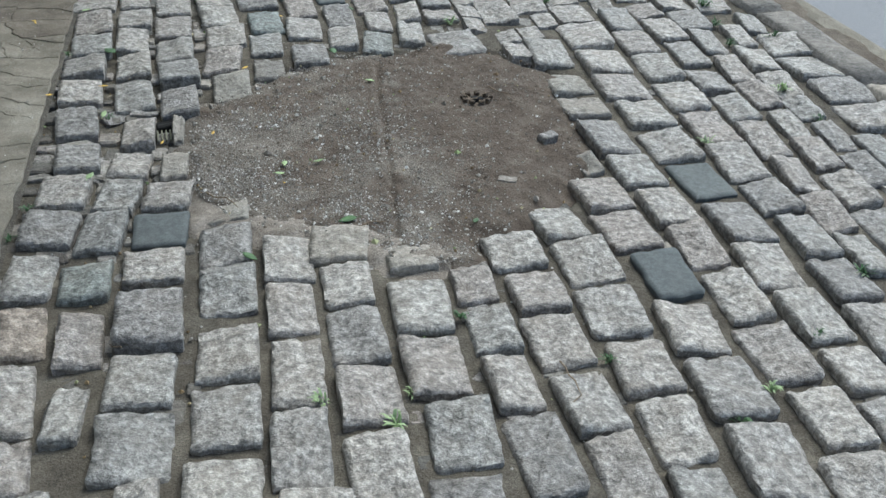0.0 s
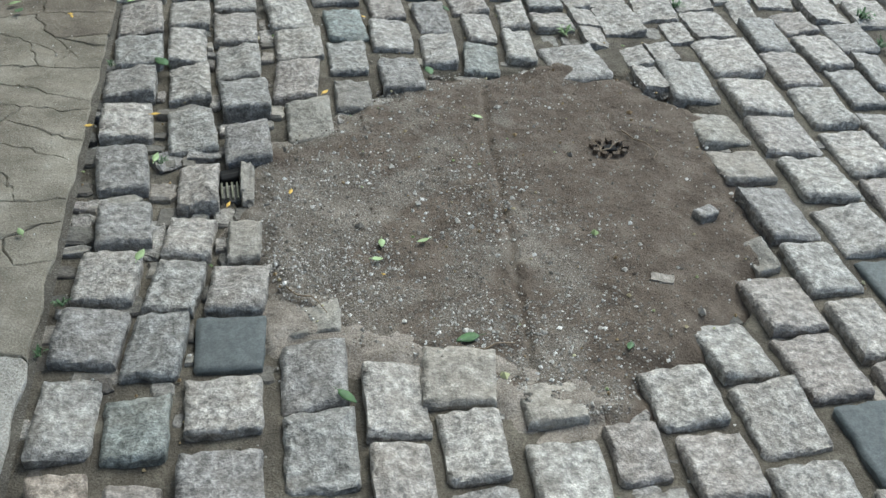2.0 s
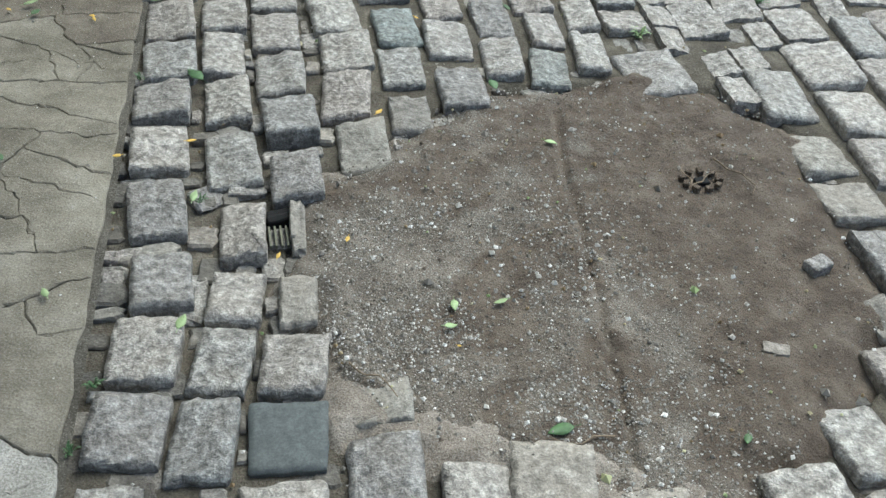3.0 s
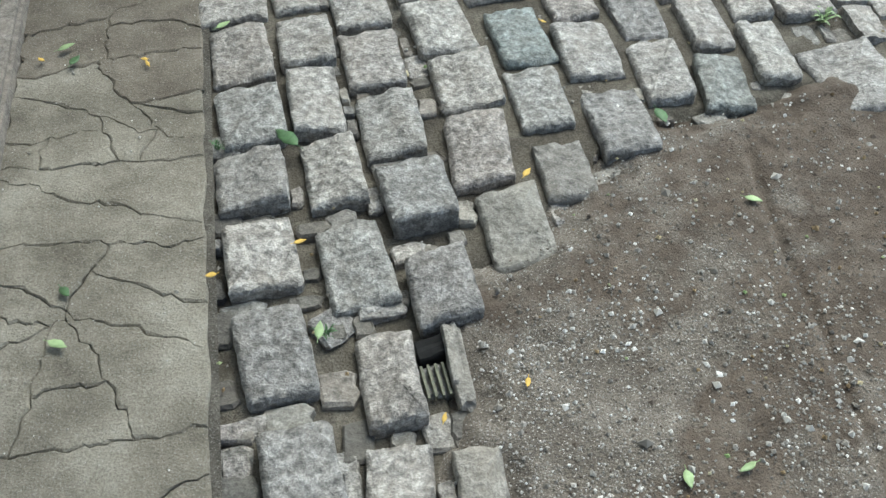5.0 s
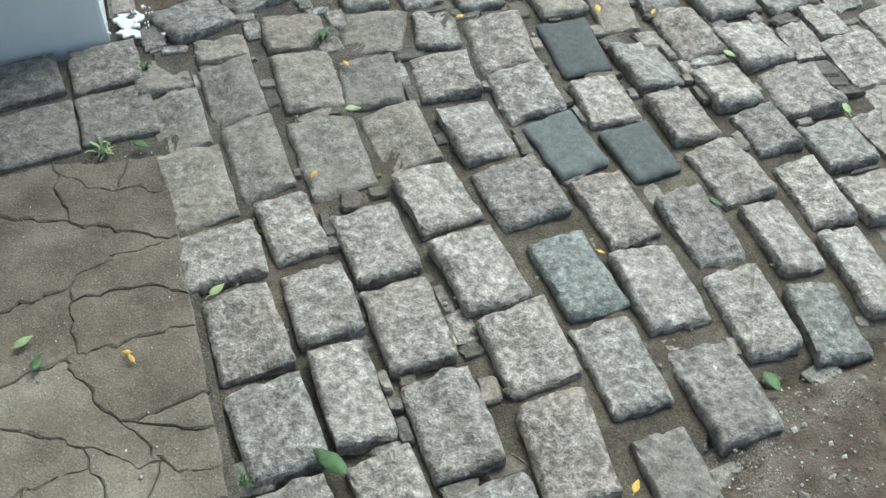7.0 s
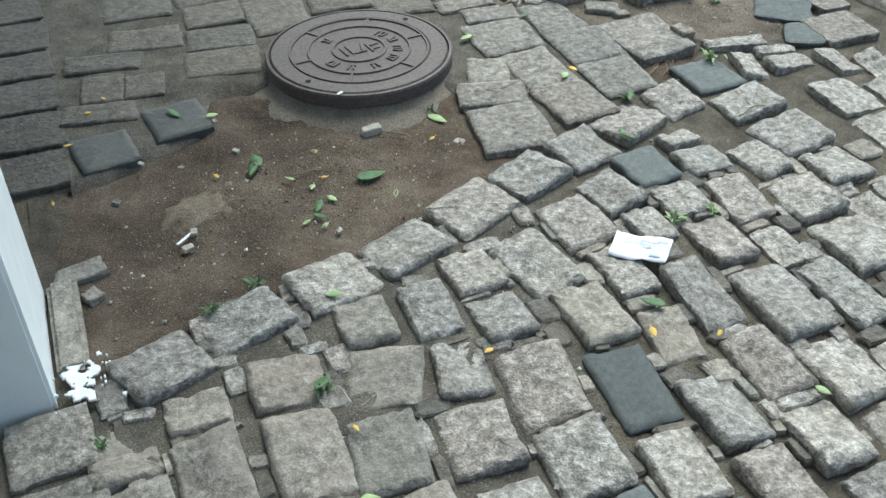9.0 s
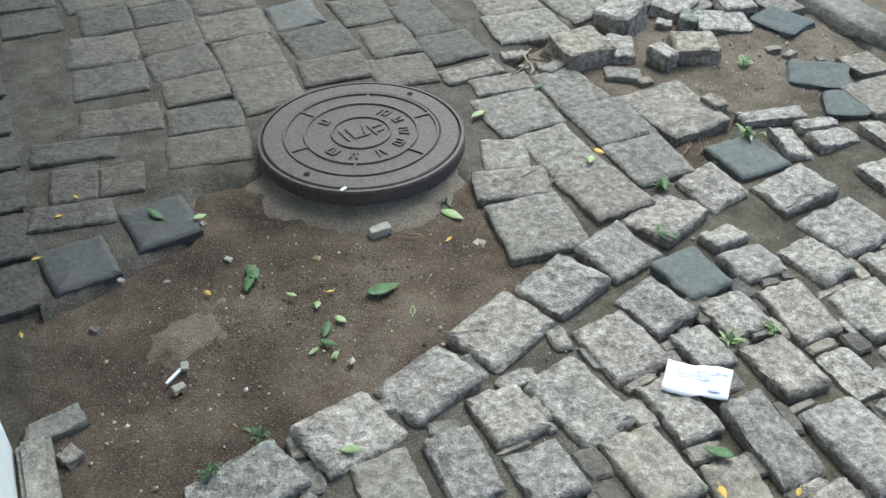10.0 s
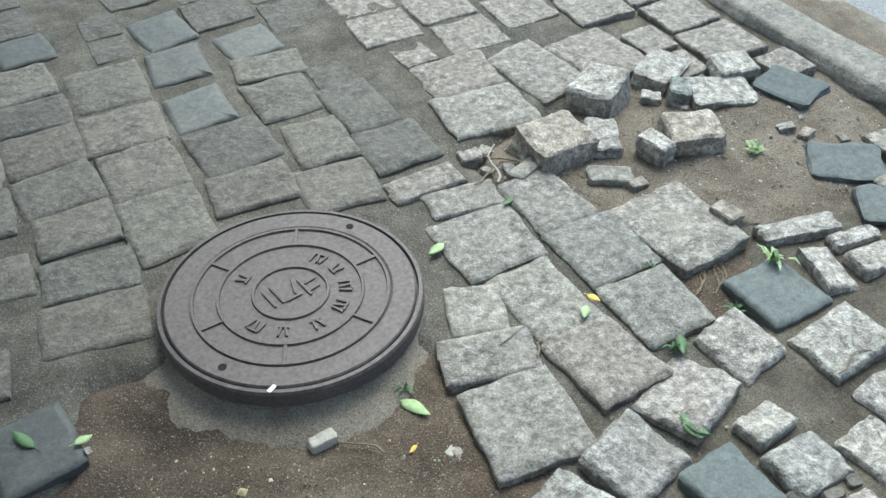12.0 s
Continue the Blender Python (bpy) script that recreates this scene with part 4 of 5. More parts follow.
course((-0.615, 4.977, 0.167, 0.205, -71, 'r'), (-0.403, 5.052, 0.167, 0.213, -73, 'r'), (-0.169, 5.111, 0.167, 0.206, -75, 'r'), (0.045, 5.168, 0.167, 0.204, -71, 'r'), (0.264, 5.261, 0.167, 0.22, -67, 'r'), (0.472, 5.347, 0.167, 0.189, -71, 'r'), (0.668, 5.4, 0.167, 0.184, -71, 'r'), (0.862, 5.481, 0.167, 0.2, -67, 'r'))
course((-0.657, 3.599, 0.158, 0.218, 4, 'g'), (-0.674, 3.843, 0.155, 0.221, 4, 'g'), (-0.688, 4.072, 0.175, 0.183, 3, 'g'), (-0.701, 4.304, 0.15, 0.245, 3, 'w'), (-0.715, 4.546, 0.133, 0.208, 4, 'w'), (-0.732, 4.747, 0.14, 0.162, 5, 'w'))
course((-0.5, 3.631, 0.126, 0.246, 1, 'g'), (-0.504, 3.873, 0.133, 0.206, 2, 'g'), (-0.52, 4.103, 0.127, 0.21, 5, 'g'), (-0.549, 4.362, 0.129, 0.248, 5, 'w'), (-0.567, 4.621, 0.139, 0.225, 2, 'w'), (-0.562, 4.812, 0.138, 0.125, 1, 'w'))
course((-0.331, 3.502, 0.147, 0.234, 2, 'g'), (-0.342, 3.757, 0.151, 0.23, 2, 'g'), (-0.349, 4.002, 0.153, 0.229, 3, 'g'), (-0.372, 4.311, 0.161, 0.259, 2, 'w'), (-0.37, 4.606, 0.145, 0.245, -1, 'w'), (-0.361, 4.822, 0.153, 0.155, -2, 'w'))
course((-0.14, 3.382, 0.144, 0.244, -3, 'g'), (-0.127, 3.627, 0.158, 0.213, 1, 'g'), (-0.151, 3.86, 0.164, 0.223, 6, 'g'), (-0.18, 4.097, 0.158, 0.205, 6, 'g'), (-0.199, 4.32, 0.149, 0.211, 4, 'w'), (-0.215, 4.556, 0.139, 0.21, -6, 'w'), (-0.152, 4.754, 0.167, 0.168, -18, 'w'))
course((0.031, 3.265, 0.119, 0.183, -1, 'w'), (0.034, 3.524, 0.133, 0.24, -1, 'g'), (0.042, 3.78, 0.142, 0.24, 2, 'b'), (0.014, 4.055, 0.162, 0.218, 6, 'g'), (-0.013, 4.282, 0.15, 0.207, 5, 'g'), (-0.026, 4.519, 0.169, 0.19, -3, 'g'), (0.012, 4.715, 0.129, 0.176, -11, 'g'))
course((0.199, 3.407, 0.146, 0.254, 0, 'g'), (0.2, 3.688, 0.139, 0.245, -1, 'g'), (0.205, 3.935, 0.13, 0.217, 3, 'g'), (0.176, 4.173, 0.143, 0.21, 6, 'd'), (0.154, 4.388, 0.163, 0.187, 1, 'g'), (0.164, 4.611, 0.163, 0.227, -3, 'g'))
course((0.354, 3.574, 0.123, 0.239, -3, 'g'), (0.365, 3.827, 0.126, 0.236, 1, 'g'), (0.342, 4.092, 0.13, 0.193, 4, 'd'), (0.334, 4.295, 0.143, 0.182, -1, 'g'), (0.348, 4.525, 0.142, 0.247, -4, 'd'))
course((0.49, 3.499, 0.124, 0.205, -8, 'b'), (0.524, 3.74, 0.11, 0.219, -2, 'g'), (0.51, 3.965, 0.137, 0.2, 3, 'g'), (0.501, 4.183, 0.137, 0.192, 1, 'g'), (0.501, 4.399, 0.133, 0.208, 0, 'g'))
course((0.641, 3.597, 0.111, 0.25, -6, 'g'), (0.666, 3.845, 0.108, 0.217, -3, 'g'), (0.669, 4.073, 0.121, 0.171, 1, 'g'), (0.66, 4.261, 0.138, 0.174, 1, 'g'), (0.659, 4.483, 0.127, 0.199, 0, 'g'))
course((0.811, 3.788, 0.153, 0.168, -1, 'g'), (0.813, 3.972, 0.138, 0.169, -3, 'g'), (0.829, 4.182, 0.167, 0.196, -1, 'g'), (0.819, 4.399, 0.157, 0.206, 3, 'g'))
course((-0.666, 3.375, 0.166, 0.193, 2, 'g'), (-0.655, 3.137, 0.156, 0.205, 3, 'g'), (-0.642, 2.88, 0.146, 0.233, 5, 'g'), (-0.612, 2.611, 0.141, 0.197, 6, 'g'))
course((-0.483, 3.369, 0.139, 0.233, 4, 'g'), (-0.463, 3.072, 0.145, 0.239, 5, 'g'), (-0.431, 2.78, 0.12, 0.229, 2, 'g'), (-0.444, 2.547, 0.123, 0.175, -3, 'g'))
course((-0.305, 3.269, 0.156, 0.202, 4, 'h'), (-0.294, 2.988, 0.137, 0.181, 2, 'h'))
course((-0.298, 2.805, 0.037, 0.153, -1, 'w'), (-0.301, 2.519, 0.09, 0.158, -1, 'w'))
course((-0.112, 3.117, 0.138, 0.23, 2, 'w'))
course((0.816, 3.461, 0.193, 0.265, 7, 'g'))
course((-0.137, 4.948, 0.131, 0.171, -1, 'w'))
course((0.016, 4.927, 0.124, 0.197, -1, 'g'))
course((0.161, 5.019, 0.139, 0.154, 4, 'g'), (0.172, 4.843, 0.138, 0.167, 2, 'g'))
course((0.331, 4.993, 0.158, 0.227, 12, 'g'), (0.376, 4.773, 0.135, 0.189, 3, 'w'))
course((0.498, 5.101, 0.143, 0.219, 6, 'g'), (0.521, 4.882, 0.113, 0.19, 2, 'g'), (0.511, 4.636, 0.108, 0.176, -5, 'w'))
course((0.642, 5.186, 0.135, 0.172, 10, 'g'), (0.672, 5.018, 0.107, 0.137, 1, 'g'), (0.652, 4.739, 0.117, 0.25, -2, 'g'))
course((0.797, 5.255, 0.15, 0.168, 4, 'd'), (0.807, 5.084, 0.127, 0.143, 3, 'g'), (0.812, 4.898, 0.135, 0.196, 2, 'g'), (0.824, 4.648, 0.159, 0.259, 1, 'g'))
course((0.956, 5.344, 0.126, 0.083, 10, 'g'), (0.966, 5.224, 0.143, 0.128, 4, 'g'), (0.963, 5.035, 0.125, 0.201, -2, 'g'), (0.983, 4.618, 0.114, 0.246, 7, 'g'))
course((1.056, 5.538, 0.145, 0.159, 10, 'g'), (1.119, 5.168, 0.115, 0.178, 6, 'g'), (1.127, 4.969, 0.157, 0.18, 2, 'g'), (1.135, 4.756, 0.179, 0.215, 2, 'g'))
course((1.243, 5.629, 0.182, 0.184, 4, 'd'), (1.257, 5.444, 0.196, 0.156, 6, 'g'), (1.283, 5.248, 0.196, 0.186, 6, 'g'), (1.299, 5.059, 0.165, 0.162, 5, 'g'))
course((1.439, 5.779, 0.211, 0.072, -15, 'g'), (1.4, 5.63, 0.089, 0.152, -10, 'g'))
course((1.537, 5.688, 0.141, 0.049, -1, 'g'), (1.537, 5.604, 0.148, 0.088, -1, 'g'))
course((1.021, 6.81, 0.236, 0.196, -4, 'p'), (1.007, 6.606, 0.256, 0.206, -4, 'p'))
course((1.249, 6.717, 0.188, 0.295, 7, 'p'))
course((1.459, 6.698, 0.217, 0.27, 7, 'p'))
course((0.757, 6.281, 0.192, 0.105, -9, 'p'), (0.731, 6.11, 0.225, 0.229, -2, 'p'), (0.744, 5.87, 0.171, 0.224, 5, 'p'), (0.765, 5.646, 0.186, 0.218, 6, 'p'))
course((0.593, 5.917, 0.136, 0.153, -19, 'p'), (0.545, 5.78, 0.207, 0.129, -11, 'p'), (0.523, 5.584, 0.218, 0.238, -5, 'p'))
course((0.941, 6.174, 0.174, 0.222, 6, 'p'), (0.963, 5.954, 0.202, 0.213, 2, 'p'), (0.963, 5.73, 0.185, 0.209, -1, 'p'))
course((1.182, 5.934, 0.224, 0.273, 7, 'p'))
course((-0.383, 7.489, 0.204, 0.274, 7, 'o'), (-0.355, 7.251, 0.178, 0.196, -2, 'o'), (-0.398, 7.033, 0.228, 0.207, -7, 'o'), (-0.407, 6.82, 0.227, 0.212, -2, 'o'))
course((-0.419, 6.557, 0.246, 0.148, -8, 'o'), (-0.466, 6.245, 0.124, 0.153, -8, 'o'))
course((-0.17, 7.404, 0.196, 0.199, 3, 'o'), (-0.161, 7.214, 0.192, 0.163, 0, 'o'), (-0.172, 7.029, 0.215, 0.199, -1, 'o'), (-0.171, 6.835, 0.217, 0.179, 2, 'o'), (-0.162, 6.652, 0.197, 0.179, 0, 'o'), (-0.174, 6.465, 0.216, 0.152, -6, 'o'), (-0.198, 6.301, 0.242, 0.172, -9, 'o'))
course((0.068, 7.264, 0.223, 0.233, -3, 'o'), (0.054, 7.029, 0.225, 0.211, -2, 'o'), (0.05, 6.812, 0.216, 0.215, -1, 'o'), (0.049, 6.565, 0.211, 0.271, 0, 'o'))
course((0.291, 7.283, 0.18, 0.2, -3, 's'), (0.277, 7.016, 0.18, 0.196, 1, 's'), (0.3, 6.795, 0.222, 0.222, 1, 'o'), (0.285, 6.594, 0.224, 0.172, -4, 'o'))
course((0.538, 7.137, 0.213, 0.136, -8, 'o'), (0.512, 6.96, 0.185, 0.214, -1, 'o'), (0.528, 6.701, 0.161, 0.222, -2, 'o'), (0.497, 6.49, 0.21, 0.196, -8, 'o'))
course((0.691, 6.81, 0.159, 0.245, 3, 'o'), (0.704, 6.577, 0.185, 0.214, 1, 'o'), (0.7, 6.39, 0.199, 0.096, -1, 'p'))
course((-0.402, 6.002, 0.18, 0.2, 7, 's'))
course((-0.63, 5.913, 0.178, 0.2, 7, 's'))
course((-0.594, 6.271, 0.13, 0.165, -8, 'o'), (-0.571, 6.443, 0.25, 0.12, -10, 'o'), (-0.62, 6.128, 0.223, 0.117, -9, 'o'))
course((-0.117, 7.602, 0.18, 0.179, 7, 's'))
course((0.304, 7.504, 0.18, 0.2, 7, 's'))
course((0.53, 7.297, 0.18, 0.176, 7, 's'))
course((-0.631, 2.399, 0.153, 0.195, -5, 'g'), (-0.648, 2.179, 0.146, 0.19, -5, 'g'), (-0.668, 1.935, 0.126, 0.237, 0, 'g'), (-0.649, 1.68, 0.119, 0.2, 4, 'y'), (-0.629, 1.428, 0.09, 0.248, 5, 'g'), (-0.606, 1.2, 0.078, 0.178, 6, 'g'))
course((-0.469, 2.35, 0.127, 0.191, -9, 'g'), (-0.496, 2.14, 0.13, 0.197, -6, 'g'), (-0.519, 1.893, 0.141, 0.187, -1, 'b'), (-0.507, 1.632, 0.116, 0.215, 1, 'g'), (-0.514, 1.363, 0.086, 0.208, -2, 'g'))
course((-0.315, 2.333, 0.15, 0.183, -8, 'g'), (-0.333, 2.133, 0.16, 0.18, -4, 'd'), (-0.342, 1.942, 0.169, 0.17, -1, 'g'), (-0.343, 1.707, 0.174, 0.228, -1, 'h'), (-0.354, 1.453, 0.158, 0.201, -1, 'g'), (-0.355, 1.229, 0.181, 0.215, 0, 'g'))
course((-0.147, 2.209, 0.133, 0.138, 0, 'w'), (-0.146, 2.019, 0.149, 0.205, 0, 'g'), (-0.144, 1.794, 0.151, 0.213, 0, 'g'), (-0.15, 1.534, 0.16, 0.22, -1, 'g'), (-0.155, 1.299, 0.163, 0.218, -2, 'g'), (-0.167, 1.098, 0.17, 0.152, -3, 'g'))
course((0.023, 1.928, 0.143, 0.222, -2, 'g'), (0.016, 1.692, 0.132, 0.219, -1, 'g'), (0.013, 1.434, 0.129, 0.251, -1, 'g'), (0.007, 1.173, 0.135, 0.24, -1, 'g'))
course((0.174, 1.787, 0.135, 0.2, -1, 'g'), (0.17, 1.556, 0.146, 0.22, 0, 'g'), (0.176, 1.326, 0.155, 0.209, 1, 'g'), (0.175, 1.086, 0.148, 0.23, 0, 'g'))
course((0.352, 1.664, 0.162, 0.237, -1, 'g'), (0.349, 1.411, 0.156, 0.237, 1, 'g'), (0.365, 1.163, 0.154, 0.221, -2, 'g'), (0.337, 0.97, 0.16, 0.136, -8, 'g'))
course((0.515, 1.733, 0.114, 0.167, 0, 'g'), (0.516, 1.533, 0.127, 0.196, 1, 'g'), (0.522, 1.319, 0.122, 0.2, 2, 'g'), (0.531, 1.074, 0.133, 0.256, 2, 'g'))
course((0.665, 1.883, 0.162, 0.185, 3, 'g'), (0.676, 1.678, 0.154, 0.194, 1, 'g'), (0.675, 1.458, 0.151, 0.206, 1, 'g'), (0.684, 1.229, 0.143, 0.221, 2, 'g'), (0.693, 0.996, 0.124, 0.214, 2, 'g'))
course((0.834, 2.018, 0.155, 0.201, 6, 'g'), (0.858, 1.797, 0.164, 0.211, 3, 'g'), (0.855, 1.566, 0.165, 0.219, 0, 'g'), (0.855, 1.329, 0.153, 0.208, 0, 'g'), (0.854, 1.106, 0.144, 0.203, -3, 'g'), (0.835, 0.916, 0.133, 0.147, -6, 'g'))
course((1.024, 2.172, 0.161, 0.211, 1, 'g'), (1.028, 1.943, 0.159, 0.214, 5, 'g'), (1.062, 1.711, 0.143, 0.221, 2, 'd'), (1.041, 1.464, 0.153, 0.221, -4, 'g'), (1.031, 1.224, 0.165, 0.228, -1, 'g'), (1.033, 0.974, 0.162, 0.237, 0, 'g'))
course((1.041, 2.36, 0.07, 0.122, 7, 'w'))
course((0.175, 1.985, 0.17, 0.17, -8, 'e'), (0.36, 1.885, 0.14, 0.12, 4, 'e'))
course((1.163, 3.007, 0.159, 0.215, 0, 'w'), (1.163, 2.791, 0.172, 0.185, 1, 'w'), (1.174, 2.544, 0.156, 0.242, 3, 'g'), (1.188, 2.301, 0.146, 0.213, 4, 'g'), (1.203, 2.063, 0.147, 0.207, 2, 'g'), (1.206, 1.833, 0.12, 0.221, 1, 'g'), (1.215, 1.579, 0.123, 0.232, 1, 'g'), (1.214, 1.332, 0.145, 0.23, 2, 'g'), (1.23, 1.086, 0.132, 0.212, -1, 'g'), (1.205, 0.882, 0.161, 0.167, -7, 'g'))
course((1.177, 3.321, 0.169, 0.27, -3, 'g'))
course((1.384, 3.49, 0.194, 0.264, -2, 'g'), (1.376, 3.215, 0.187, 0.249, -2, 'g'), (1.364, 2.958, 0.185, 0.225, -1, 'g'), (1.366, 2.714, 0.177, 0.231, -1, 'g'), (1.359, 2.456, 0.17, 0.228, 2, 'g'), (1.38, 2.211, 0.154, 0.231, 3, 'd'), (1.389, 1.949, 0.158, 0.24, -1, 'g'), (1.371, 1.702, 0.156, 0.222, -1, 'g'), (1.381, 1.465, 0.139, 0.22, 2, 'g'), (1.391, 1.238, 0.142, 0.17, 3, 'g'), (1.405, 1.05, 0.184, 0.175, 4, 'g'))
course((1.596, 3.661, 0.138, 0.259, -4, 'g'), (1.578, 3.392, 0.144, 0.248, -2, 'g'), (1.572, 3.124, 0.153, 0.257, -1, 'g'), (1.566, 2.845, 0.151, 0.257, -1, 'g'), (1.566, 2.577, 0.153, 0.247, -1, 'g'), (1.555, 2.315, 0.148, 0.241, -2, 'g'), (1.552, 2.077, 0.136, 0.201, 1, 'g'), (1.561, 1.847, 0.116, 0.227, -1, 'g'), (1.547, 1.609, 0.139, 0.21, -1, 'g'), (1.552, 1.377, 0.158, 0.222, 1, 'g'))
course((1.747, 3.748, 0.129, 0.184, 2, 'g'), (1.755, 3.519, 0.136, 0.242, 1, 'g'), (1.756, 3.247, 0.123, 0.263, -3, 'g'), (1.73, 2.971, 0.136, 0.236, -3, 'g'), (1.724, 2.721, 0.117, 0.232, -2, 'g'), (1.715, 2.456, 0.117, 0.248, -1, 'g'), (1.714, 2.203, 0.111, 0.226, -3, 'g'), (1.693, 1.963, 0.108, 0.22, -3, 'g'), (1.69, 1.727, 0.11, 0.221, -1, 'g'))
course((1.915, 3.622, 0.146, 0.246, -4, 'g'), (1.897, 3.359, 0.113, 0.25, -4, 'g'), (1.882, 3.078, 0.102, 0.245, -3, 'g'), (1.868, 2.821, 0.095, 0.238, -1, 'g'), (1.869, 2.564, 0.089, 0.21, -1, 'g'), (1.858, 2.339, 0.105, 0.209, -3, 'g'), (1.84, 2.087, 0.119, 0.219, -2, 'g'), (1.838, 1.849, 0.149, 0.225, -1, 'g'))
course((2.057, 3.408, 0.088, 0.231, -2, 'g'), (2.028, 3.157, 0.137, 0.242, -6, 'g'), (2.002, 2.902, 0.13, 0.217, -5, 'g'), (1.983, 2.68, 0.101, 0.196, -2, 'g'), (1.99, 2.457, 0.087, 0.209, -1, 'g'), (1.974, 2.213, 0.102, 0.248, -4, 'g'))
course((2.18, 3.546, 0.099, 0.227, -9, 'g'), (2.101, 2.321, 0.106, 0.249, 0, 'g'))
course((2.224, 3.305, 0.185, 0.21, -4, 'g'), (2.206, 3.06, 0.197, 0.242, 0, 'g'), (2.22, 2.823, 0.207, 0.2, 1, 'g'), (2.212, 2.594, 0.216, 0.222, -2, 'g'))


def clear(x, y, w, l):
    """Whether no laid sett, soil patch or cover is in the way."""
    if math.hypot(x - HOLE[0], y - HOLE[1]) < 0.29 + l * 0.55 or any(margin(p, x, y) > -0.05 for p in (PATCH, HOLLOW, DEBRIS, NOOK)):
        return False
    return not any(abs(x - a) < (w + c) * 0.5 - 0.012 and abs(y - b) < (l + d) * 0.5 - 0.012 for a, b, c, d, _ in laid)


def rest_of_setts():
    """The setts past those laid one by one, joined, in courses along the kerb."""
    rr = random.Random(21)
    heaps = {"g": bmesh.new(), "o": bmesh.new(), "p": bmesh.new()}

    def lay(x, y, w, l, sort):
        bm = heaps[sort]
        start = len(bm.verts)
        bm.from_mesh(rr.choice(FLAT if sort in "op" else SHAPES))
        bm.verts.ensure_lookup_table()
        m = pose(x, y, rr.uniform(-0.003, 0.002) if sort in "op" else rr.uniform(-0.008, 0.003), rr.uniform(-0.6, 0.6), rr.uniform(-0.6, 0.6), rr.uniform(-2, 4)) @ Matrix.Diagonal((w * 0.97, l * 0.95, 1, 1))
        for v in bm.verts[start:]:
            v.co = m @ v.co
        laid.append((x, y, w, l, 0))

    for narrow in (1.0, 0.62):
        for i in range(40):
            yy = -1.3 + rr.uniform(0, 0.2)
            while yy < 9.0:
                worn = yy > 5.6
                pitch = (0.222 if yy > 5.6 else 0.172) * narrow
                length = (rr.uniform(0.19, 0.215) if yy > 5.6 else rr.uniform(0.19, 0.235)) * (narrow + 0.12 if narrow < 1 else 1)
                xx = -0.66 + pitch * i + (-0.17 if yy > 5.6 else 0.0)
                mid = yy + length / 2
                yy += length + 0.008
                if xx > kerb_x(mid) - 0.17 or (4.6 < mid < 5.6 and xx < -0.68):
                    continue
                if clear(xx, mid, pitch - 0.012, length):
                    # worn setts: shade-darkened sort left of x 0.75, paler sunlit sort beyond
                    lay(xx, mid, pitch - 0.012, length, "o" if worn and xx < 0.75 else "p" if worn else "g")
                elif narrow < 1:
                    yy += 0.03 - length
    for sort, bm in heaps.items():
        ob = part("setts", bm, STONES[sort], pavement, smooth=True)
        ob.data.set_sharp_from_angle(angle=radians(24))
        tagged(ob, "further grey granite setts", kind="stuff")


def shard_mesh(seed):
    """A flat splinter of stone, one unit wide and long, with a broken outline."""
    rr = random.Random(seed)
    bm = bmesh.new()
    n = 9
    edge = [((0.5 + rr.uniform(-0.09, 0.06)) * min(1.0, 1.25 * abs(math.cos(k / n * math.tau)) + 0.35) * math.copysign(1, math.cos(k / n * math.tau)), (0.5 + rr.uniform(-0.09, 0.06)) * math.sin(k / n * math.tau) * 1.05) for k in range(n)]
    rings = [[bm.verts.new((x * q, y * q, z + rr.uniform(-0.002, 0.002))) for x, y in edge] for q, z in ((1.0, -0.05), (1.0, -0.006), (0.84, 0.0))]
    for a, b in zip(rings, rings[1:]):
        for k in range(n):
            bm.faces.new((a[k], a[(k + 1) % n], b[(k + 1) % n], b[k]))
    bm.faces.new(rings[-1])
    me = bpy.data.meshes.new("shard")
    bm.to_mesh(me)
    bm.free()
    return me


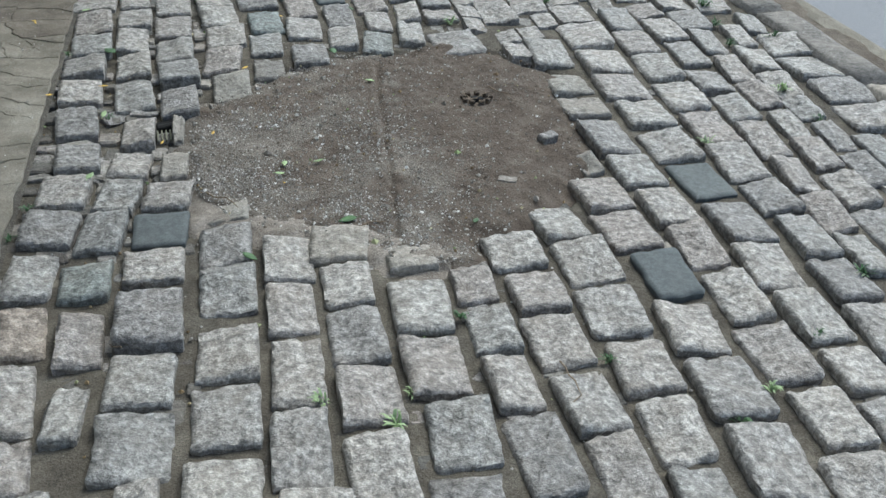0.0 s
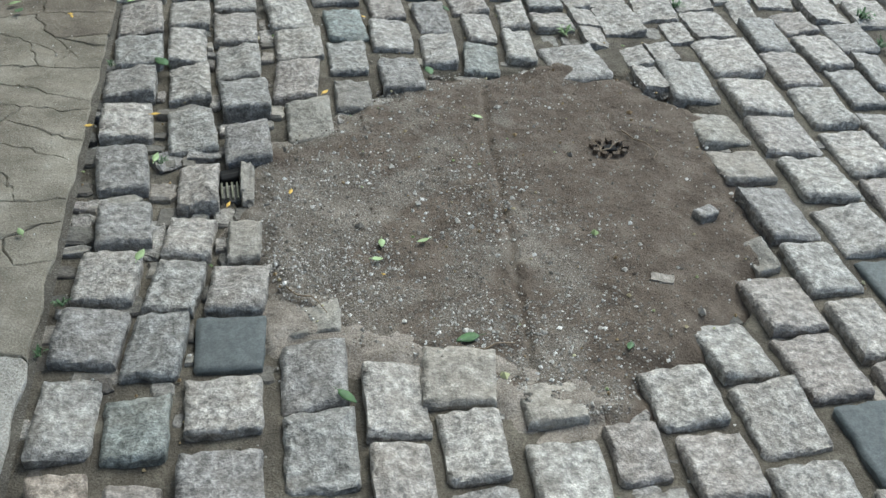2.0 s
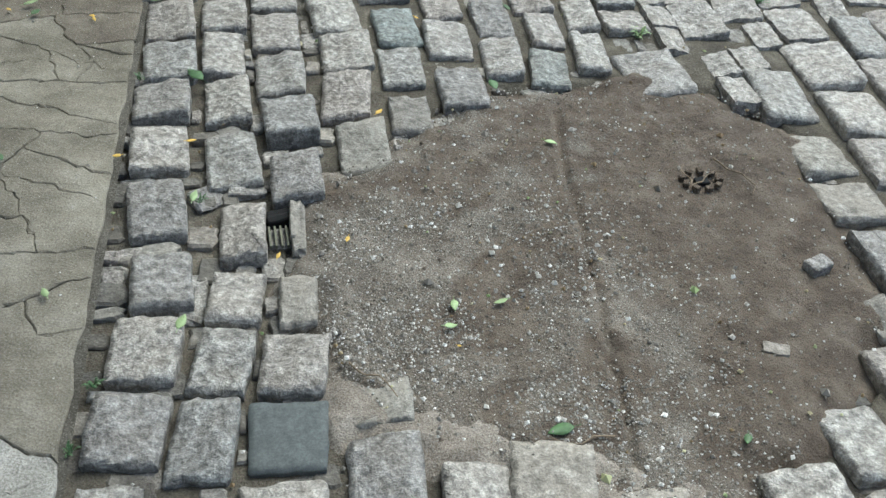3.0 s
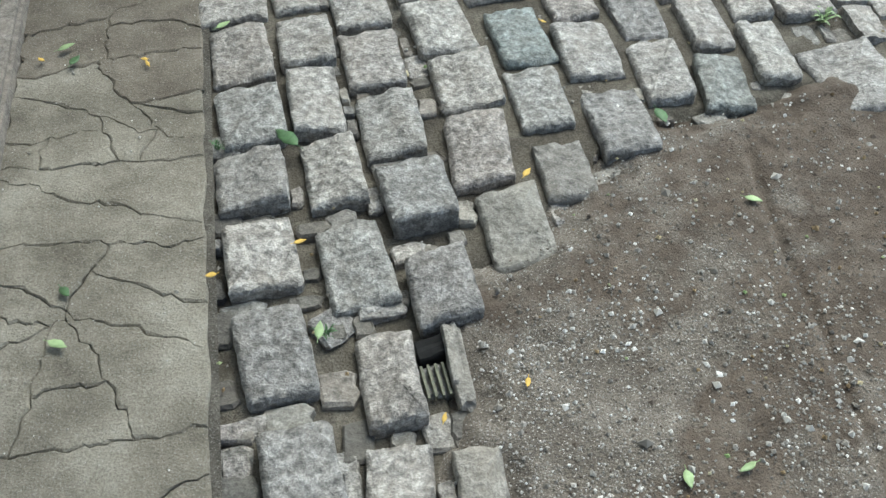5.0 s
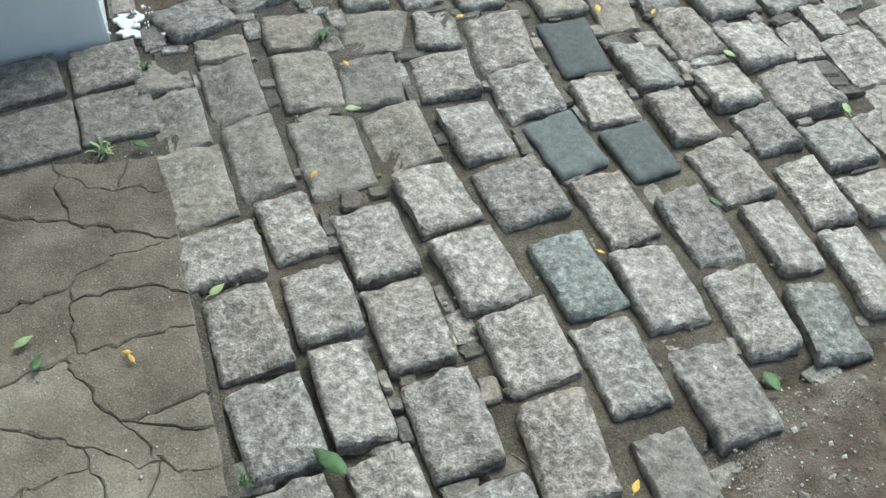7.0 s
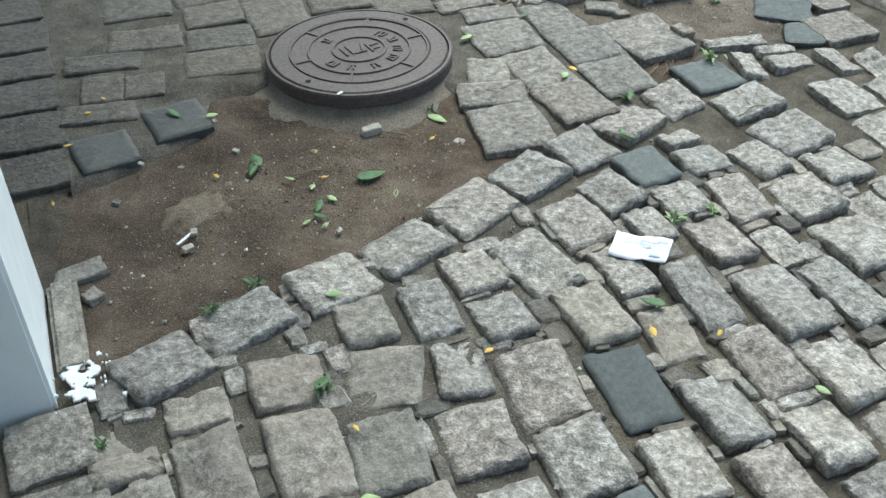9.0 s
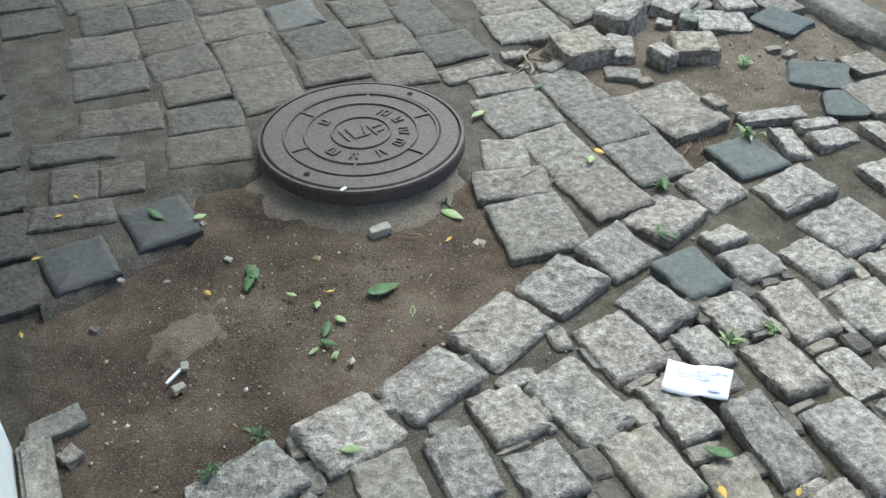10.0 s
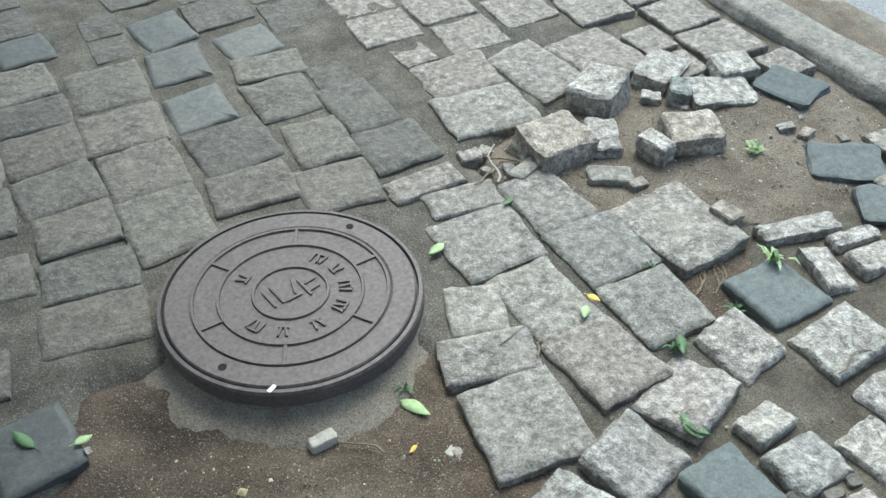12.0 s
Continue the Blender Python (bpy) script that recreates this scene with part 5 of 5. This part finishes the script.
def joint_shards():
    """Splinters of stone wedged in the open joints, each as wide as its joint."""
    rr = random.Random(31)
    meshes = []
    for sort in ("h", "o", "w", "o", "p"):
        for k in range(4):
            me = shard_mesh(k + 10 * len(meshes))
            me.materials.append(STONES[sort])
            meshes.append(me)
    near = [s_ for s_ in laid if s_[1] < 5.6]
    placed = []

    def free(x, y):
        return not any(abs(x - a) < c * 0.5 and abs(y - b) < d * 0.5 for a, b, c, d in near_here)

    tries = 0
    while len(placed) < 360 and tries < 9000:
        tries += 1
        x, y = rr.uniform(-0.79, 1.5), rr.uniform(1.05, 5.2)
        if (x > -0.25 and y < 4.2 and rr.random() < 0.55) or any(margin(p, x, y) > -0.015 for p in (PATCH, HOLLOW, NOOK)):
            continue
        near_here = [(a, b, c, d) for a, b, c, d, _ in near if abs(a - x) < 0.3 and abs(b - y) < 0.35]
        if not near_here or not free(x, y) or any(abs(x - a) < c and abs(y - b) < d for a, b, c, d in placed):
            continue
        reach = []
        for dx, dy in ((-1, 0), (1, 0), (0, -1), (0, 1)):
            k = 0
            while k < 12 and free(x + dx * 0.006 * (k + 1), y + dy * 0.006 * (k + 1)) and x + dx * 0.006 * (k + 1) > -0.775:
                k += 1
            reach.append(0.006 * k + 0.003)
        w, l = reach[0] + reach[1], reach[2] + reach[3]
        x, y = x + (reach[1] - reach[0]) / 2, y + (reach[3] - reach[2]) / 2
        if min(w, l) < 0.016:
            continue
        w, l = min(w * 0.92, rr.uniform(0.03, 0.1)), min(l * 0.92, rr.uniform(0.03, 0.1))
        ob = new("shard", rr.choice(meshes))
        ob.parent = pavement
        ob.matrix_basis = pose(x, y, rr.uniform(-0.03, -0.016) if y < 4.0 else rr.uniform(-0.012, -0.004), rr.uniform(-5, 5), rr.uniform(-5, 5), rr.uniform(-6, 6)) @ Matrix.Diagonal((w, l, 1, 1))
        placed.append((x, y, w * 0.5 + 0.012, l * 0.5 + 0.012))


course((-0.86, 4.62, 0.18, 0.2, 4, "p"), (-1.06, 4.61, 0.2, 0.21, 3, "p"), (-0.87, 4.83, 0.18, 0.18, 2, "p"), (-1.08, 4.83, 0.2, 0.18, 4, "p"))
rest_of_setts()
joint_shards()
